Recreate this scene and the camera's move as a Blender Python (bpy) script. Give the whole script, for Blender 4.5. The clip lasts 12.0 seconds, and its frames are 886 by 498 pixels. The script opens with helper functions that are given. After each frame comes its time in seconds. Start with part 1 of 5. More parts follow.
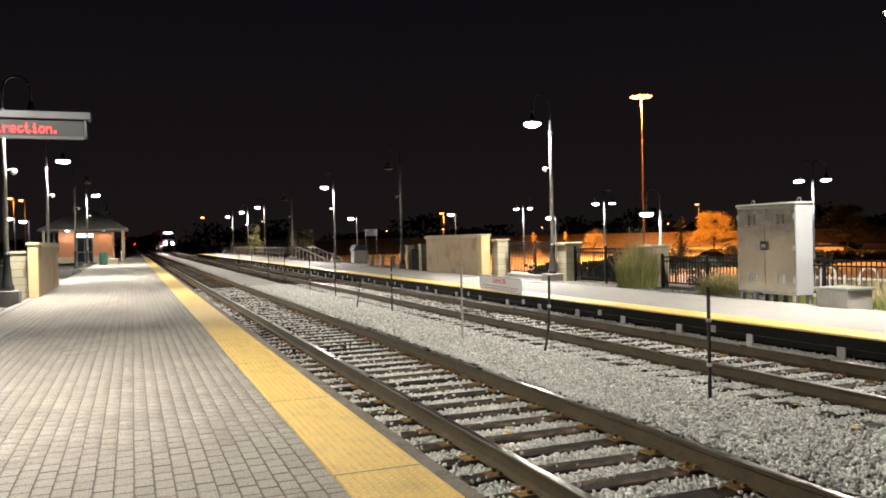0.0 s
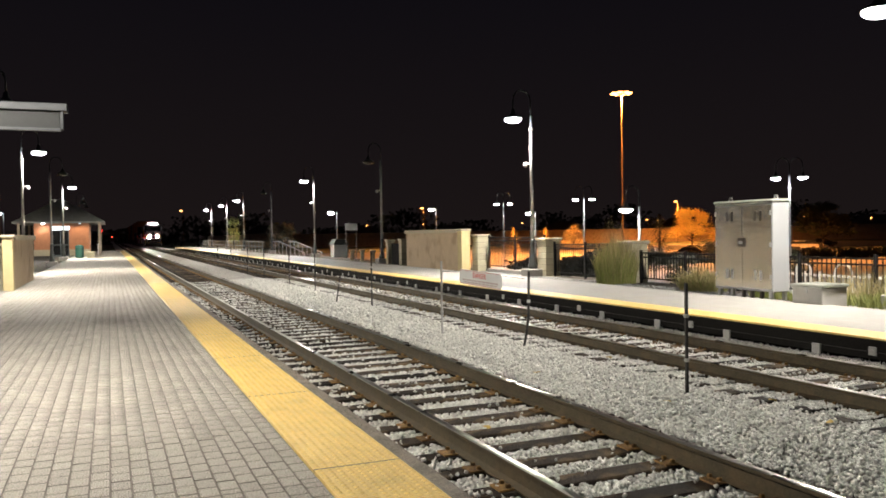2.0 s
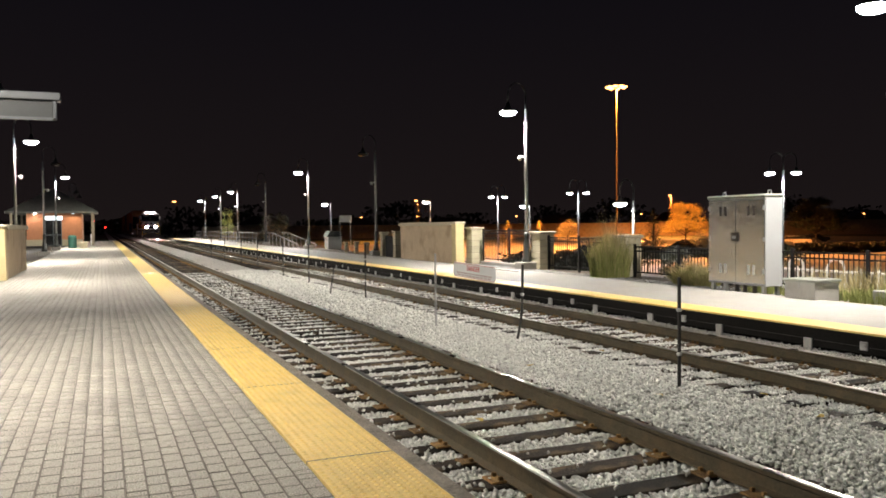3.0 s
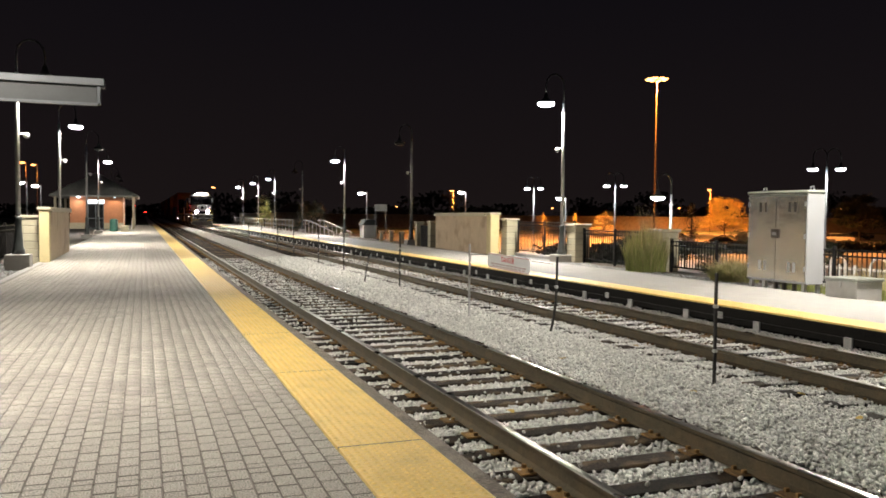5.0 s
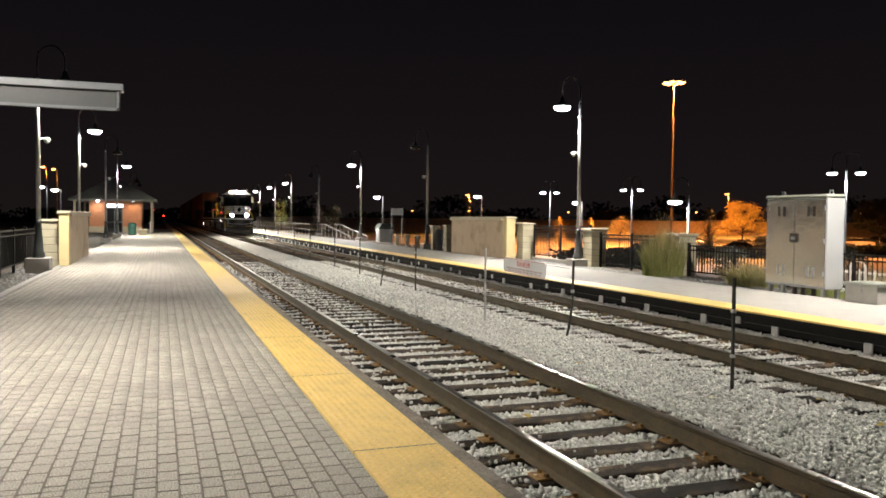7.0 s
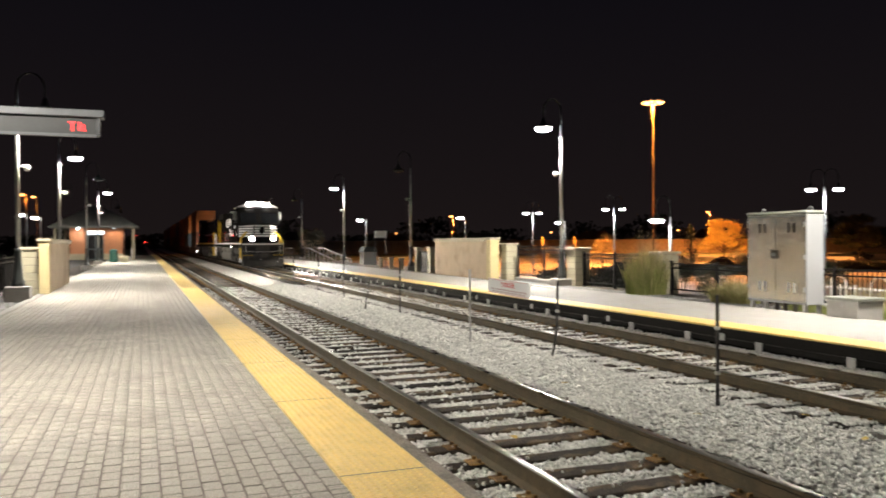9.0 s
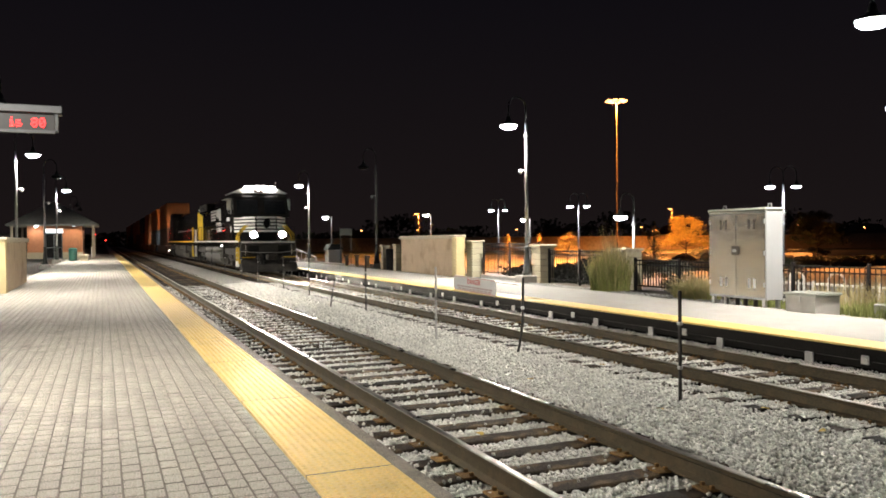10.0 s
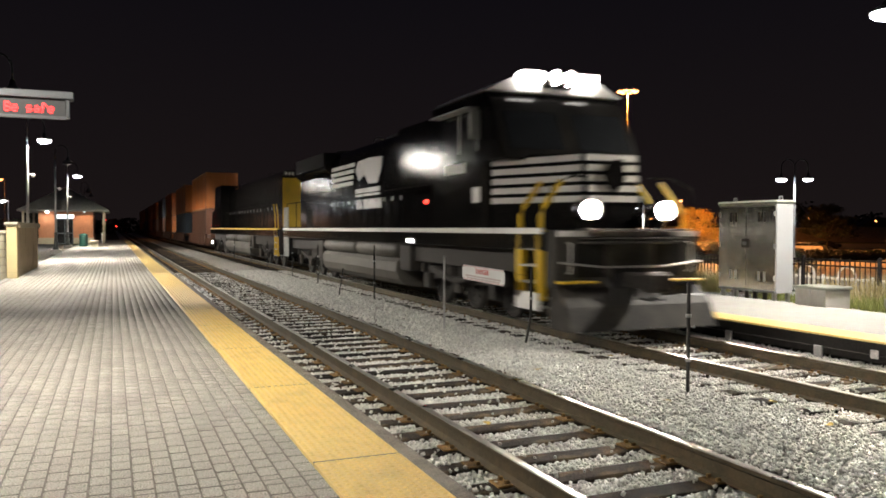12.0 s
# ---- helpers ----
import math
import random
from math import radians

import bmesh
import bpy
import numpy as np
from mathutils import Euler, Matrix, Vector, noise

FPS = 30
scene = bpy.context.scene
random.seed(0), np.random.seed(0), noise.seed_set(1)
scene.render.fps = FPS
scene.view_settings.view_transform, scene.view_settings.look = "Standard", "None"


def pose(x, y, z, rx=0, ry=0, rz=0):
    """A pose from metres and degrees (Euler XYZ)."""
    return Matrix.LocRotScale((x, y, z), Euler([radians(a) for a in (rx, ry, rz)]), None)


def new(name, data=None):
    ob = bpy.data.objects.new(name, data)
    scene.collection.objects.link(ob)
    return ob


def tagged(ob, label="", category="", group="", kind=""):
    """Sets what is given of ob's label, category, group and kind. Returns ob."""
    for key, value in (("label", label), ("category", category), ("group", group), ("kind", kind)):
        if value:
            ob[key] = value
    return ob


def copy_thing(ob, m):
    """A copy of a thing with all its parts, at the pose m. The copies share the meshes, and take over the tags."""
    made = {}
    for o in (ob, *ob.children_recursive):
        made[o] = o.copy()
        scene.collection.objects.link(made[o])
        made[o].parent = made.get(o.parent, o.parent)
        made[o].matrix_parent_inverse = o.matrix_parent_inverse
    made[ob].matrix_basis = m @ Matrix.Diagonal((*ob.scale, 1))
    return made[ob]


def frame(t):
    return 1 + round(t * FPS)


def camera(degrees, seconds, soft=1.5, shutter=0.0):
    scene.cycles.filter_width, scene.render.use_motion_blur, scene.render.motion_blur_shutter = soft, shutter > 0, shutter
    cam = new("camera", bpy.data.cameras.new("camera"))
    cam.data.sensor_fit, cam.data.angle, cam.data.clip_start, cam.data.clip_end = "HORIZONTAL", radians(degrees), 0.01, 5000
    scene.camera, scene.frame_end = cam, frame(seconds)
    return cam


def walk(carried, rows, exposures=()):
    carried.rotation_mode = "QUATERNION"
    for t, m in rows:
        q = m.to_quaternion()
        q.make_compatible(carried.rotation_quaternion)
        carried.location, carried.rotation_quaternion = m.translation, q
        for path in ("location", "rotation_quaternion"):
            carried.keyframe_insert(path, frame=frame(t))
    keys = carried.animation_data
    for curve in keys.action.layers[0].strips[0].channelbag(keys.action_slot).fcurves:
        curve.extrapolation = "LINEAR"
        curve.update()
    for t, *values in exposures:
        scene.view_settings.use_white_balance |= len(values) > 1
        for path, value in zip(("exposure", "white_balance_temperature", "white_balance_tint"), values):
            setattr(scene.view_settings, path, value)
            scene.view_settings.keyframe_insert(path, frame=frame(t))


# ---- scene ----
cam = camera(58.02, 12.0, soft=1.7, shutter=0.5)
EYE = (0.0, 0.0, 1.745)
# seconds, pitch, roll, yaw of the hand-held camera on its one spot
TURNS = [
    (0.0, -0.728, 1.288, -21.262),
    (0.5, -0.689, 1.330, -21.329),
    (1.0, -0.665, 1.316, -21.412),
    (1.5, -0.559, 1.163, -21.542),
    (2.0, -1.123, 0.947, -22.679),
    (2.5, -1.053, 0.663, -22.749),
    (3.0, -1.657, 0.551, -23.094),
    (3.2, -1.75, 0.0, -22.43),
    (5.0, -2.348, -0.536, -20.576),
    (5.5, -2.328, -0.609, -20.119),
    (6.0, -2.253, -0.815, -19.864),
    (6.5, -2.139, -0.885, -19.603),
    (7.0, -2.066, -0.573, -19.436),
    (8.8, -0.5, -0.1, -19.3),
    (9.0, -0.503, 0.325, -20.610),
    (9.5, -0.401, 0.572, -23.230),
    (10.0, -0.709, 0.489, -23.062),
    (10.5, -1.188, -0.132, -22.423),
    (11.0, -1.175, 0.043, -22.020),
    (11.5, -1.288, -0.146, -22.043),
    (12.0, -1.461, -0.108, -22.420),
]
walk(cam, [(t, pose(*EYE, 90 + p, r, y)) for t, p, r, y in TURNS],
     [(0.0, 0.54), (3.0, 0.54), (5.0, 0.48), (7.0, 0.48), (9.0, 0.54), (12.0, 0.5)])

# ---- world and exposure ----
night = bpy.data.worlds.new("night")
scene.world = night
night.use_nodes = True
wn, wl = night.node_tree.nodes, night.node_tree.links
wbg = wn["Background"]
wtc = wn.new("ShaderNodeTexCoord")
wsep = wn.new("ShaderNodeSeparateXYZ")
wramp = wn.new("ShaderNodeValToRGB")
wl.new(wtc.outputs["Generated"], wsep.inputs[0])
wl.new(wsep.outputs["Z"], wramp.inputs[0])
wl.new(wramp.outputs[0], wbg.inputs[0])
wramp.color_ramp.elements[0].color = (0.0074, 0.0053, 0.0053, 1)
wramp.color_ramp.elements[1].color = (0.0024, 0.0022, 0.0036, 1)
wramp.color_ramp.elements[1].position = 0.35
wbg.inputs[1].default_value = 1.0


# ---- materials ----
def mat(name, col, rough=0.7, metal=0.0, var=0.25, scale=6.0, bump=0.0, bscale=60.0, stain=None, stain_amt=0.35,
        stain_scale=1.2, rand=0.0, spec=0.5, rv=0.12, grit=0.0, gscale=240):
    """A procedural surface: base colour varied by fine grain, broad stains and, piece by piece, at random."""
    m = bpy.data.materials.new(name)
    m.use_nodes = True
    n, l = m.node_tree.nodes, m.node_tree.links
    b = n["Principled BSDF"]
    tc = n.new("ShaderNodeTexCoord")
    fine = n.new("ShaderNodeTexNoise")
    fine.inputs["Scale"].default_value, fine.inputs["Detail"].default_value = bscale, 4
    broad = n.new("ShaderNodeTexNoise")
    broad.inputs["Scale"].default_value, broad.inputs["Detail"].default_value = scale, 5
    for t in (fine, broad):
        l.new(tc.outputs["Object"], t.inputs["Vector"])
    ramp = n.new("ShaderNodeValToRGB")
    lo, hi = [c * (1 - var) for c in col], [min(1, c * (1 + var)) for c in col]
    ramp.color_ramp.elements[0].color, ramp.color_ramp.elements[1].color = (*lo, 1), (*hi, 1)
    ramp.color_ramp.elements[0].position, ramp.color_ramp.elements[1].position = 0.36, 0.64
    mixf = n.new("ShaderNodeMath")
    mixf.operation = "MULTIPLY_ADD"
    mixf.inputs[1].default_value = 0.62
    half = n.new("ShaderNodeMath")
    half.operation = "MULTIPLY"
    half.inputs[1].default_value = 0.38
    l.new(fine.outputs["Fac"], mixf.inputs[0])
    l.new(broad.outputs["Fac"], half.inputs[0])
    l.new(half.outputs[0], mixf.inputs[2])
    l.new(mixf.outputs[0], ramp.inputs[0])
    out = ramp.outputs[0]
    if stain:
        st = n.new("ShaderNodeTexNoise")
        st.inputs["Scale"].default_value, st.inputs["Detail"].default_value = stain_scale, 6
        l.new(tc.outputs["Object"], st.inputs["Vector"])
        sr = n.new("ShaderNodeValToRGB")
        sr.color_ramp.elements[0].position, sr.color_ramp.elements[1].position = 0.5, 0.68
        sr.color_ramp.elements[1].color = (stain_amt,) * 3 + (1,)
        l.new(st.outputs["Fac"], sr.inputs[0])
        mx = n.new("ShaderNodeMix")
        mx.data_type = "RGBA"
        mx.inputs[7].default_value = (*stain, 1)
        l.new(sr.outputs[0], mx.inputs[0])
        l.new(out, mx.inputs[6])
        out = mx.outputs[2]
    if rand:
        oi = n.new("ShaderNodeObjectInfo")
        gi = n.new("ShaderNodeNewGeometry")
        ad = n.new("ShaderNodeMath")
        ad.operation = "ADD"
        l.new(oi.outputs["Random"], ad.inputs[0])
        l.new(gi.outputs["Random Per Island"], ad.inputs[1])
        fr = n.new("ShaderNodeMath")
        fr.operation = "FRACT"
        l.new(ad.outputs[0], fr.inputs[0])
        mr = n.new("ShaderNodeMapRange")
        mr.inputs["To Min"].default_value, mr.inputs["To Max"].default_value = 1 - rand, 1 + rand
        l.new(fr.outputs[0], mr.inputs["Value"])
        hs = n.new("ShaderNodeHueSaturation")
        l.new(mr.outputs[0], hs.inputs["Value"])
        l.new(out, hs.inputs["Color"])
        out = hs.outputs[0]
    if grit:
        sp = n.new("ShaderNodeTexNoise")
        sp.inputs["Scale"].default_value, sp.inputs["Detail"].default_value = gscale, 2
        l.new(tc.outputs["Object"], sp.inputs["Vector"])
        gm = n.new("ShaderNodeMapRange")
        gm.inputs["From Min"].default_value, gm.inputs["From Max"].default_value = 0.36, 0.64
        gm.inputs["To Min"].default_value, gm.inputs["To Max"].default_value = 1 - grit, 1 + 0.75 * grit
        l.new(sp.outputs["Fac"], gm.inputs["Value"])
        gh = n.new("ShaderNodeHueSaturation")
        l.new(gm.outputs[0], gh.inputs["Value"])
        l.new(out, gh.inputs["Color"])
        out = gh.outputs[0]
    l.new(out, b.inputs["Base Color"])
    rr = n.new("ShaderNodeMapRange")
    rr.inputs["To Min"].default_value, rr.inputs["To Max"].default_value = max(0.03, rough - rv), min(1, rough + rv)
    l.new(broad.outputs["Fac"], rr.inputs["Value"])
    l.new(rr.outputs[0], b.inputs["Roughness"])
    b.inputs["Metallic"].default_value = metal
    b.inputs["Specular IOR Level"].default_value = spec
    if bump:
        bp = n.new("ShaderNodeBump")
        bp.inputs["Strength"].default_value, bp.inputs["Distance"].default_value = 0.8, bump
        l.new(fine.outputs["Fac"], bp.inputs["Height"])
        l.new(bp.outputs[0], b.inputs["Normal"])
    return m


def glow(name, col, strength):
    m = bpy.data.materials.new(name)
    m.use_nodes = True
    b = m.node_tree.nodes["Principled BSDF"]
    b.inputs["Base Color"].default_value = (*[min(1, c) for c in col], 1)
    b.inputs["Emission Color"].default_value = (*col, 1)
    b.inputs["Emission Strength"].default_value = strength
    b.inputs["Roughness"].default_value = 0.3
    return m


PAVER = mat("concrete_paver", (0.385, 0.358, 0.31), 0.9, var=0.22, scale=2.5, bump=0.004, bscale=110, rand=0.06,
            stain=(0.21, 0.19, 0.165), stain_amt=0.35, stain_scale=1.6, grit=0.6, gscale=105)
JOINT = mat("joint_sand", (0.18, 0.166, 0.142), 0.95, var=0.4, bscale=90, bump=0.002)
TACTILE = mat("yellow_tactile", (0.78, 0.555, 0.18), 0.45, var=0.12, scale=2.5, bscale=40, stain=(0.42, 0.30, 0.11),
              stain_amt=0.3, stain_scale=3.5, rand=0.05)
EDGE = mat("weathered_edge_beam", (0.17, 0.145, 0.118), 0.9, var=0.45, scale=5, bump=0.006, bscale=40, stain=(0.30, 0.27, 0.23),
           stain_amt=0.5, stain_scale=3.0, grit=0.5, gscale=140)
CONC = mat("concrete", (0.30, 0.29, 0.27), 0.85, grit=0.2, gscale=60, var=0.14, scale=2, bump=0.002, bscale=70, stain=(0.25, 0.23, 0.2),
           stain_amt=0.4, stain_scale=1.1)
CONC_DARK = mat("damp_concrete", (0.135, 0.115, 0.098), 0.85, var=0.25, scale=3, bump=0.003, bscale=50)
BALLAST_BED = mat("ballast_bed", (0.42, 0.405, 0.37), 0.95, var=0.45, scale=14, bump=0.03, bscale=26)
STONE = mat("ballast_stone", (0.66, 0.655, 0.61), 0.9, var=0.2, scale=8, bscale=90, rand=0.26)
GRAVEL = mat("grey_gravel", (0.24, 0.24, 0.235), 0.9, var=0.25, scale=8, bscale=90, rand=0.45)
TIE = mat("creosoted_timber", (0.032, 0.025, 0.019), 0.9, var=0.5, scale=5, bump=0.006, bscale=45, rand=0.75, spec=0.2,
          stain=(0.15, 0.105, 0.06), stain_amt=0.75, stain_scale=3.2, grit=0.4, gscale=90)
RAIL_SIDE = mat("weathered_rail", (0.078, 0.062, 0.036), 0.6, metal=0.35, var=0.3, scale=3, bscale=50,
                stain=(0.15, 0.10, 0.05), stain_amt=0.45, stain_scale=4)
RAIL_TOP = mat("polished_railhead", (0.50, 0.48, 0.44), 0.30, metal=1.0, var=0.1, scale=2, bscale=20)
RUST = mat("rusty_steel", (0.235, 0.135, 0.045), 0.8, metal=0.1, var=0.5, scale=9, bump=0.002, bscale=80, rand=0.4,
           stain=(0.06, 0.04, 0.025), stain_amt=0.6, stain_scale=7)
BLACK_FACE = mat("black_fascia", (0.010, 0.009, 0.008), 0.8, spec=0.15, var=0.4, scale=4, bscale=30)
GALV = mat("galvanised_steel", (0.52, 0.52, 0.51), 0.45, metal=0.8, var=0.12, scale=3, bscale=40)
ALU = mat("brushed_aluminium", (0.80, 0.77, 0.71), 0.20, metal=0.95, rv=0.05, var=0.03, scale=1.4, bump=0.008, bscale=2.2)
CAB_SIDE = mat("matt_aluminium", (0.40, 0.41, 0.42), 0.5, metal=0.35, var=0.08, scale=2, bscale=40)
CAB_ROOF = mat("cabinet_roof_metal", (0.40, 0.42, 0.37), 0.35, metal=0.5, var=0.1, scale=2, bscale=30)
VAULT = mat("vault_concrete", (0.52, 0.51, 0.48), 0.85, var=0.1, scale=3, bump=0.002, bscale=70, stain=(0.34, 0.32, 0.29), stain_amt=0.4, stain_scale=2.5)
MAST_STEEL = mat("weathering_mast_steel", (0.11, 0.07, 0.045), 0.8, metal=0.2, var=0.3, scale=4, bscale=30)
POST_DARK = mat("dark_green_paint", (0.030, 0.034, 0.032), 0.4, var=0.2, scale=5, bscale=60)
POST_GREY = mat("grey_post_paint", (0.30, 0.30, 0.29), 0.4, metal=0.3, var=0.15, scale=5, bscale=60)
BLACK_IRON = mat("black_iron", (0.012, 0.011, 0.011), 0.6, spec=0.2, var=0.3, scale=5, bscale=60)
STAKE = mat("stake_steel", (0.035, 0.033, 0.03), 0.6, metal=0.3, var=0.4, scale=12, bscale=60)
CREAM = mat("cream_stucco", (0.56, 0.47, 0.25), 0.85, var=0.1, scale=3, bump=0.002, bscale=80, stain=(0.36, 0.29, 0.17),
            stain_amt=0.4, stain_scale=1.6)
STUCCO_TAN = mat("tan_stucco", (0.50, 0.39, 0.265), 0.88, var=0.12, scale=2, bump=0.003, bscale=70,
                 stain=(0.25, 0.17, 0.10), stain_amt=0.6, stain_scale=1.3)
LIME = mat("limestone_block", (0.40, 0.365, 0.26), 0.85, var=0.12, scale=4, bump=0.003, bscale=60, rand=0.12)
LIME_CAP = mat("limestone_cap", (0.45, 0.40, 0.29), 0.8, var=0.1, scale=4, bump=0.002, bscale=60)
BRICK = mat("orange_brick", (0.42, 0.19, 0.10), 0.85, var=0.18, scale=4, bump=0.002, bscale=60, rand=0.15)
ROOF = mat("grey_shingle", (0.27, 0.27, 0.25), 0.9, var=0.3, scale=4, bump=0.004, bscale=30, rand=0.15)
SOIL = mat("dark_soil", (0.06, 0.045, 0.03), 0.95, var=0.4, scale=6, bump=0.02, bscale=25)
LOT = mat("worn_lot_surface", (0.22, 0.205, 0.19), 0.85, var=0.25, scale=0.15, bscale=8)
# autumn yellow, far brighter than LEAF: lamplight is put into the leaf colour
LEAF_FALL_LIT = mat("autumn_leaf_lit", (0.20, 0.15, 0.03), 0.7, var=0.3, scale=3, bscale=10, rand=0.4)
HEDGE = mat("hedge_leaf", (0.018, 0.02, 0.009), 0.8, var=0.3, scale=3, bscale=10, rand=0.4)
ASPHALT = mat("asphalt", (0.055, 0.052, 0.05), 0.85, var=0.25, scale=0.4, bump=0.004, bscale=30)
LAWN = mat("dry_lawn", (0.07, 0.08, 0.03), 0.95, var=0.35, scale=0.6, bump=0.03, bscale=12)
GRASS = mat("grass_blade", (0.24, 0.265, 0.075), 0.7, var=0.3, scale=3, bscale=20, rand=0.35)
GRASS_DRY = mat("dry_grass_blade", (0.36, 0.30, 0.15), 0.75, var=0.3, scale=3, bscale=20, rand=0.3)
LEAF = mat("leaf", (0.03, 0.035, 0.012), 0.7, var=0.3, scale=3, bscale=10, rand=0.4)
BARK = mat("bark", (0.07, 0.05, 0.035), 0.9, var=0.3, scale=8, bscale=40, bump=0.01)
WHITE = mat("white_paint", (0.72, 0.72, 0.70), 0.45, var=0.06, scale=4, bscale=40, stain=(0.4, 0.38, 0.35), stain_amt=0.25)
RED = mat("red_lettering", (0.55, 0.04, 0.03), 0.5, var=0.05)
INK = mat("faded_lettering", (0.42, 0.30, 0.28), 0.5, var=0.05)
SIGN_BODY = mat("sign_housing", (0.028, 0.03, 0.03), 0.5, metal=0.2, var=0.12, scale=6, bscale=60)
SIGN_CAP = mat("sign_cap_metal", (0.095, 0.10, 0.105), 0.42, metal=0.5, var=0.1, scale=4, bscale=40)
LOCO_BLACK = mat("loco_black_paint", (0.011, 0.0105, 0.010), 0.075, spec=0.07, rv=0.025, bump=0.002, var=0.35, scale=1.5, bscale=25,
                 stain=(0.028, 0.025, 0.021), stain_amt=0.45, stain_scale=0.9)
PILOT_DUST = mat("dusty_pilot_paint", (0.028, 0.025, 0.021), 0.7, var=0.4, scale=2.2, bscale=30, bump=0.003, stain=(0.075, 0.066, 0.055),
                 stain_amt=0.6, stain_scale=1.6)
LOCO_WHITE = mat("loco_white_paint", (0.86, 0.85, 0.82), 0.4, var=0.06, scale=3, bscale=30, stain=(0.4, 0.36, 0.3), stain_amt=0.3)
LOCO_YELLOW = mat("loco_yellow_paint", (0.70, 0.45, 0.02), 0.45, var=0.1, scale=3, bscale=30, stain=(0.3, 0.2, 0.05), stain_amt=0.35)
LOCO_GREY = mat("loco_grime", (0.036, 0.031, 0.026), 0.7, metal=0.2, var=0.35, scale=2.5, bscale=30, bump=0.004)
TANK = mat("dusty_tank", (0.12, 0.112, 0.096), 0.6, var=0.25, scale=2, bscale=30, stain=(0.07, 0.06, 0.05), stain_amt=0.5)
GLASS_DARK = mat("dark_glass", (0.012, 0.013, 0.014), 0.06, var=0.1, spec=0.8)
CONT_ORANGE = mat("orange_container", (0.36, 0.115, 0.022), 0.55, var=0.12, scale=1, bscale=20, stain=(0.2, 0.09, 0.04),
                  stain_amt=0.4, stain_scale=0.7, rand=0.25)
CONT_BROWN = mat("brown_container", (0.10, 0.042, 0.022), 0.6, var=0.15, scale=1, bscale=20, rand=0.2)
CONT_BLUE = mat("dull_blue_container", (0.03, 0.045, 0.06), 0.6, var=0.15, scale=1, bscale=20)
GREEN_BIN = mat("green_bin_plastic", (0.012, 0.055, 0.04), 0.5, var=0.15)
TEAL_FRAME = mat("door_frame_paint", (0.07, 0.09, 0.10), 0.4, var=0.15)
CAR_DARK = mat("car_paint", (0.05, 0.05, 0.055), 0.25, metal=0.3, var=0.1, rand=0.5)
TYRE = mat("tyre_rubber", (0.02, 0.02, 0.02), 0.8, var=0.2)
HOUSE = mat("house_siding", (0.40, 0.33, 0.24), 0.85, var=0.15, scale=0.5, rand=0.2)
HOUSE_ROOF = mat("house_roof", (0.10, 0.085, 0.075), 0.9, var=0.2, rand=0.2)
LAMP_GLOW = glow("lit_lens_white", (0.92, 0.97, 1.0), 60)
SODIUM_GLOW = glow("lit_lens_sodium", (1.0, 0.36, 0.10), 7.0)
LED_RED = glow("led_red", (1.0, 0.03, 0.03), 5)
HEAD_GLOW = glow("lit_reflector", (1.0, 0.90, 0.80), 500)
BEAM_GLOW = glow("headlight_lamp", (1.0, 0.88, 0.70), 110000)
NUMBER_GLOW = glow("lit_number_board", (1.0, 0.95, 0.9), 14)
SIGNAL_RED = glow("signal_red", (1.0, 0.03, 0.02), 8)
WINDOW_GLOW = glow("lit_panel_white", (0.85, 0.95, 1.0), 1.6)


# ---- building helpers ----
def mesh_of(name, bm, material, smooth=False):
    me = bpy.data.meshes.new(name)
    bm.to_mesh(me)
    bm.free()
    for m in (material if isinstance(material, (list, tuple)) else [material]):
        me.materials.append(m)
    if smooth:
        for f in me.polygons:
            f.use_smooth = True
    return me


def part(name, bm, material, parent, label="", at=None, smooth=False):
    ob = new(name, mesh_of(name, bm, material, smooth))
    if parent:
        ob.parent = parent
    if at is not None:
        ob.matrix_basis = at
    if label:
        ob["label"] = label
    return ob


def share(name, me, parent, at):
    ob = new(name, me)
    ob.parent = parent
    ob.matrix_basis = at
    return ob


def thing(name, label, category, at=None, group="", kind=""):
    ob = new(name)
    if at is not None:
        ob.matrix_basis = at
    return tagged(ob, label, category, group, kind)


def box(bm, x0, x1, y0, y1, z0, z1, bev=0.0, mi=0):
    vs = [bm.verts.new(c) for c in ((x0, y0, z0), (x1, y0, z0), (x1, y1, z0), (x0, y1, z0),
                                    (x0, y0, z1), (x1, y0, z1), (x1, y1, z1), (x0, y1, z1))]
    fs = [bm.faces.new([vs[i] for i in q]) for q in ((3, 2, 1, 0), (4, 5, 6, 7), (0, 1, 5, 4), (1, 2, 6, 5), (2, 3, 7, 6), (3, 0, 4, 7))]
    for f in fs:
        f.material_index = mi
    if bev:
        es = list({e for f in fs for e in f.edges})
        bmesh.ops.bevel(bm, geom=es, offset=bev, segments=1, affect="EDGES", profile=0.5)
    return bm


def B(x0, x1, y0, y1, z0, z1, bev=0.0):
    return box(bmesh.new(), x0, x1, y0, y1, z0, z1, bev)


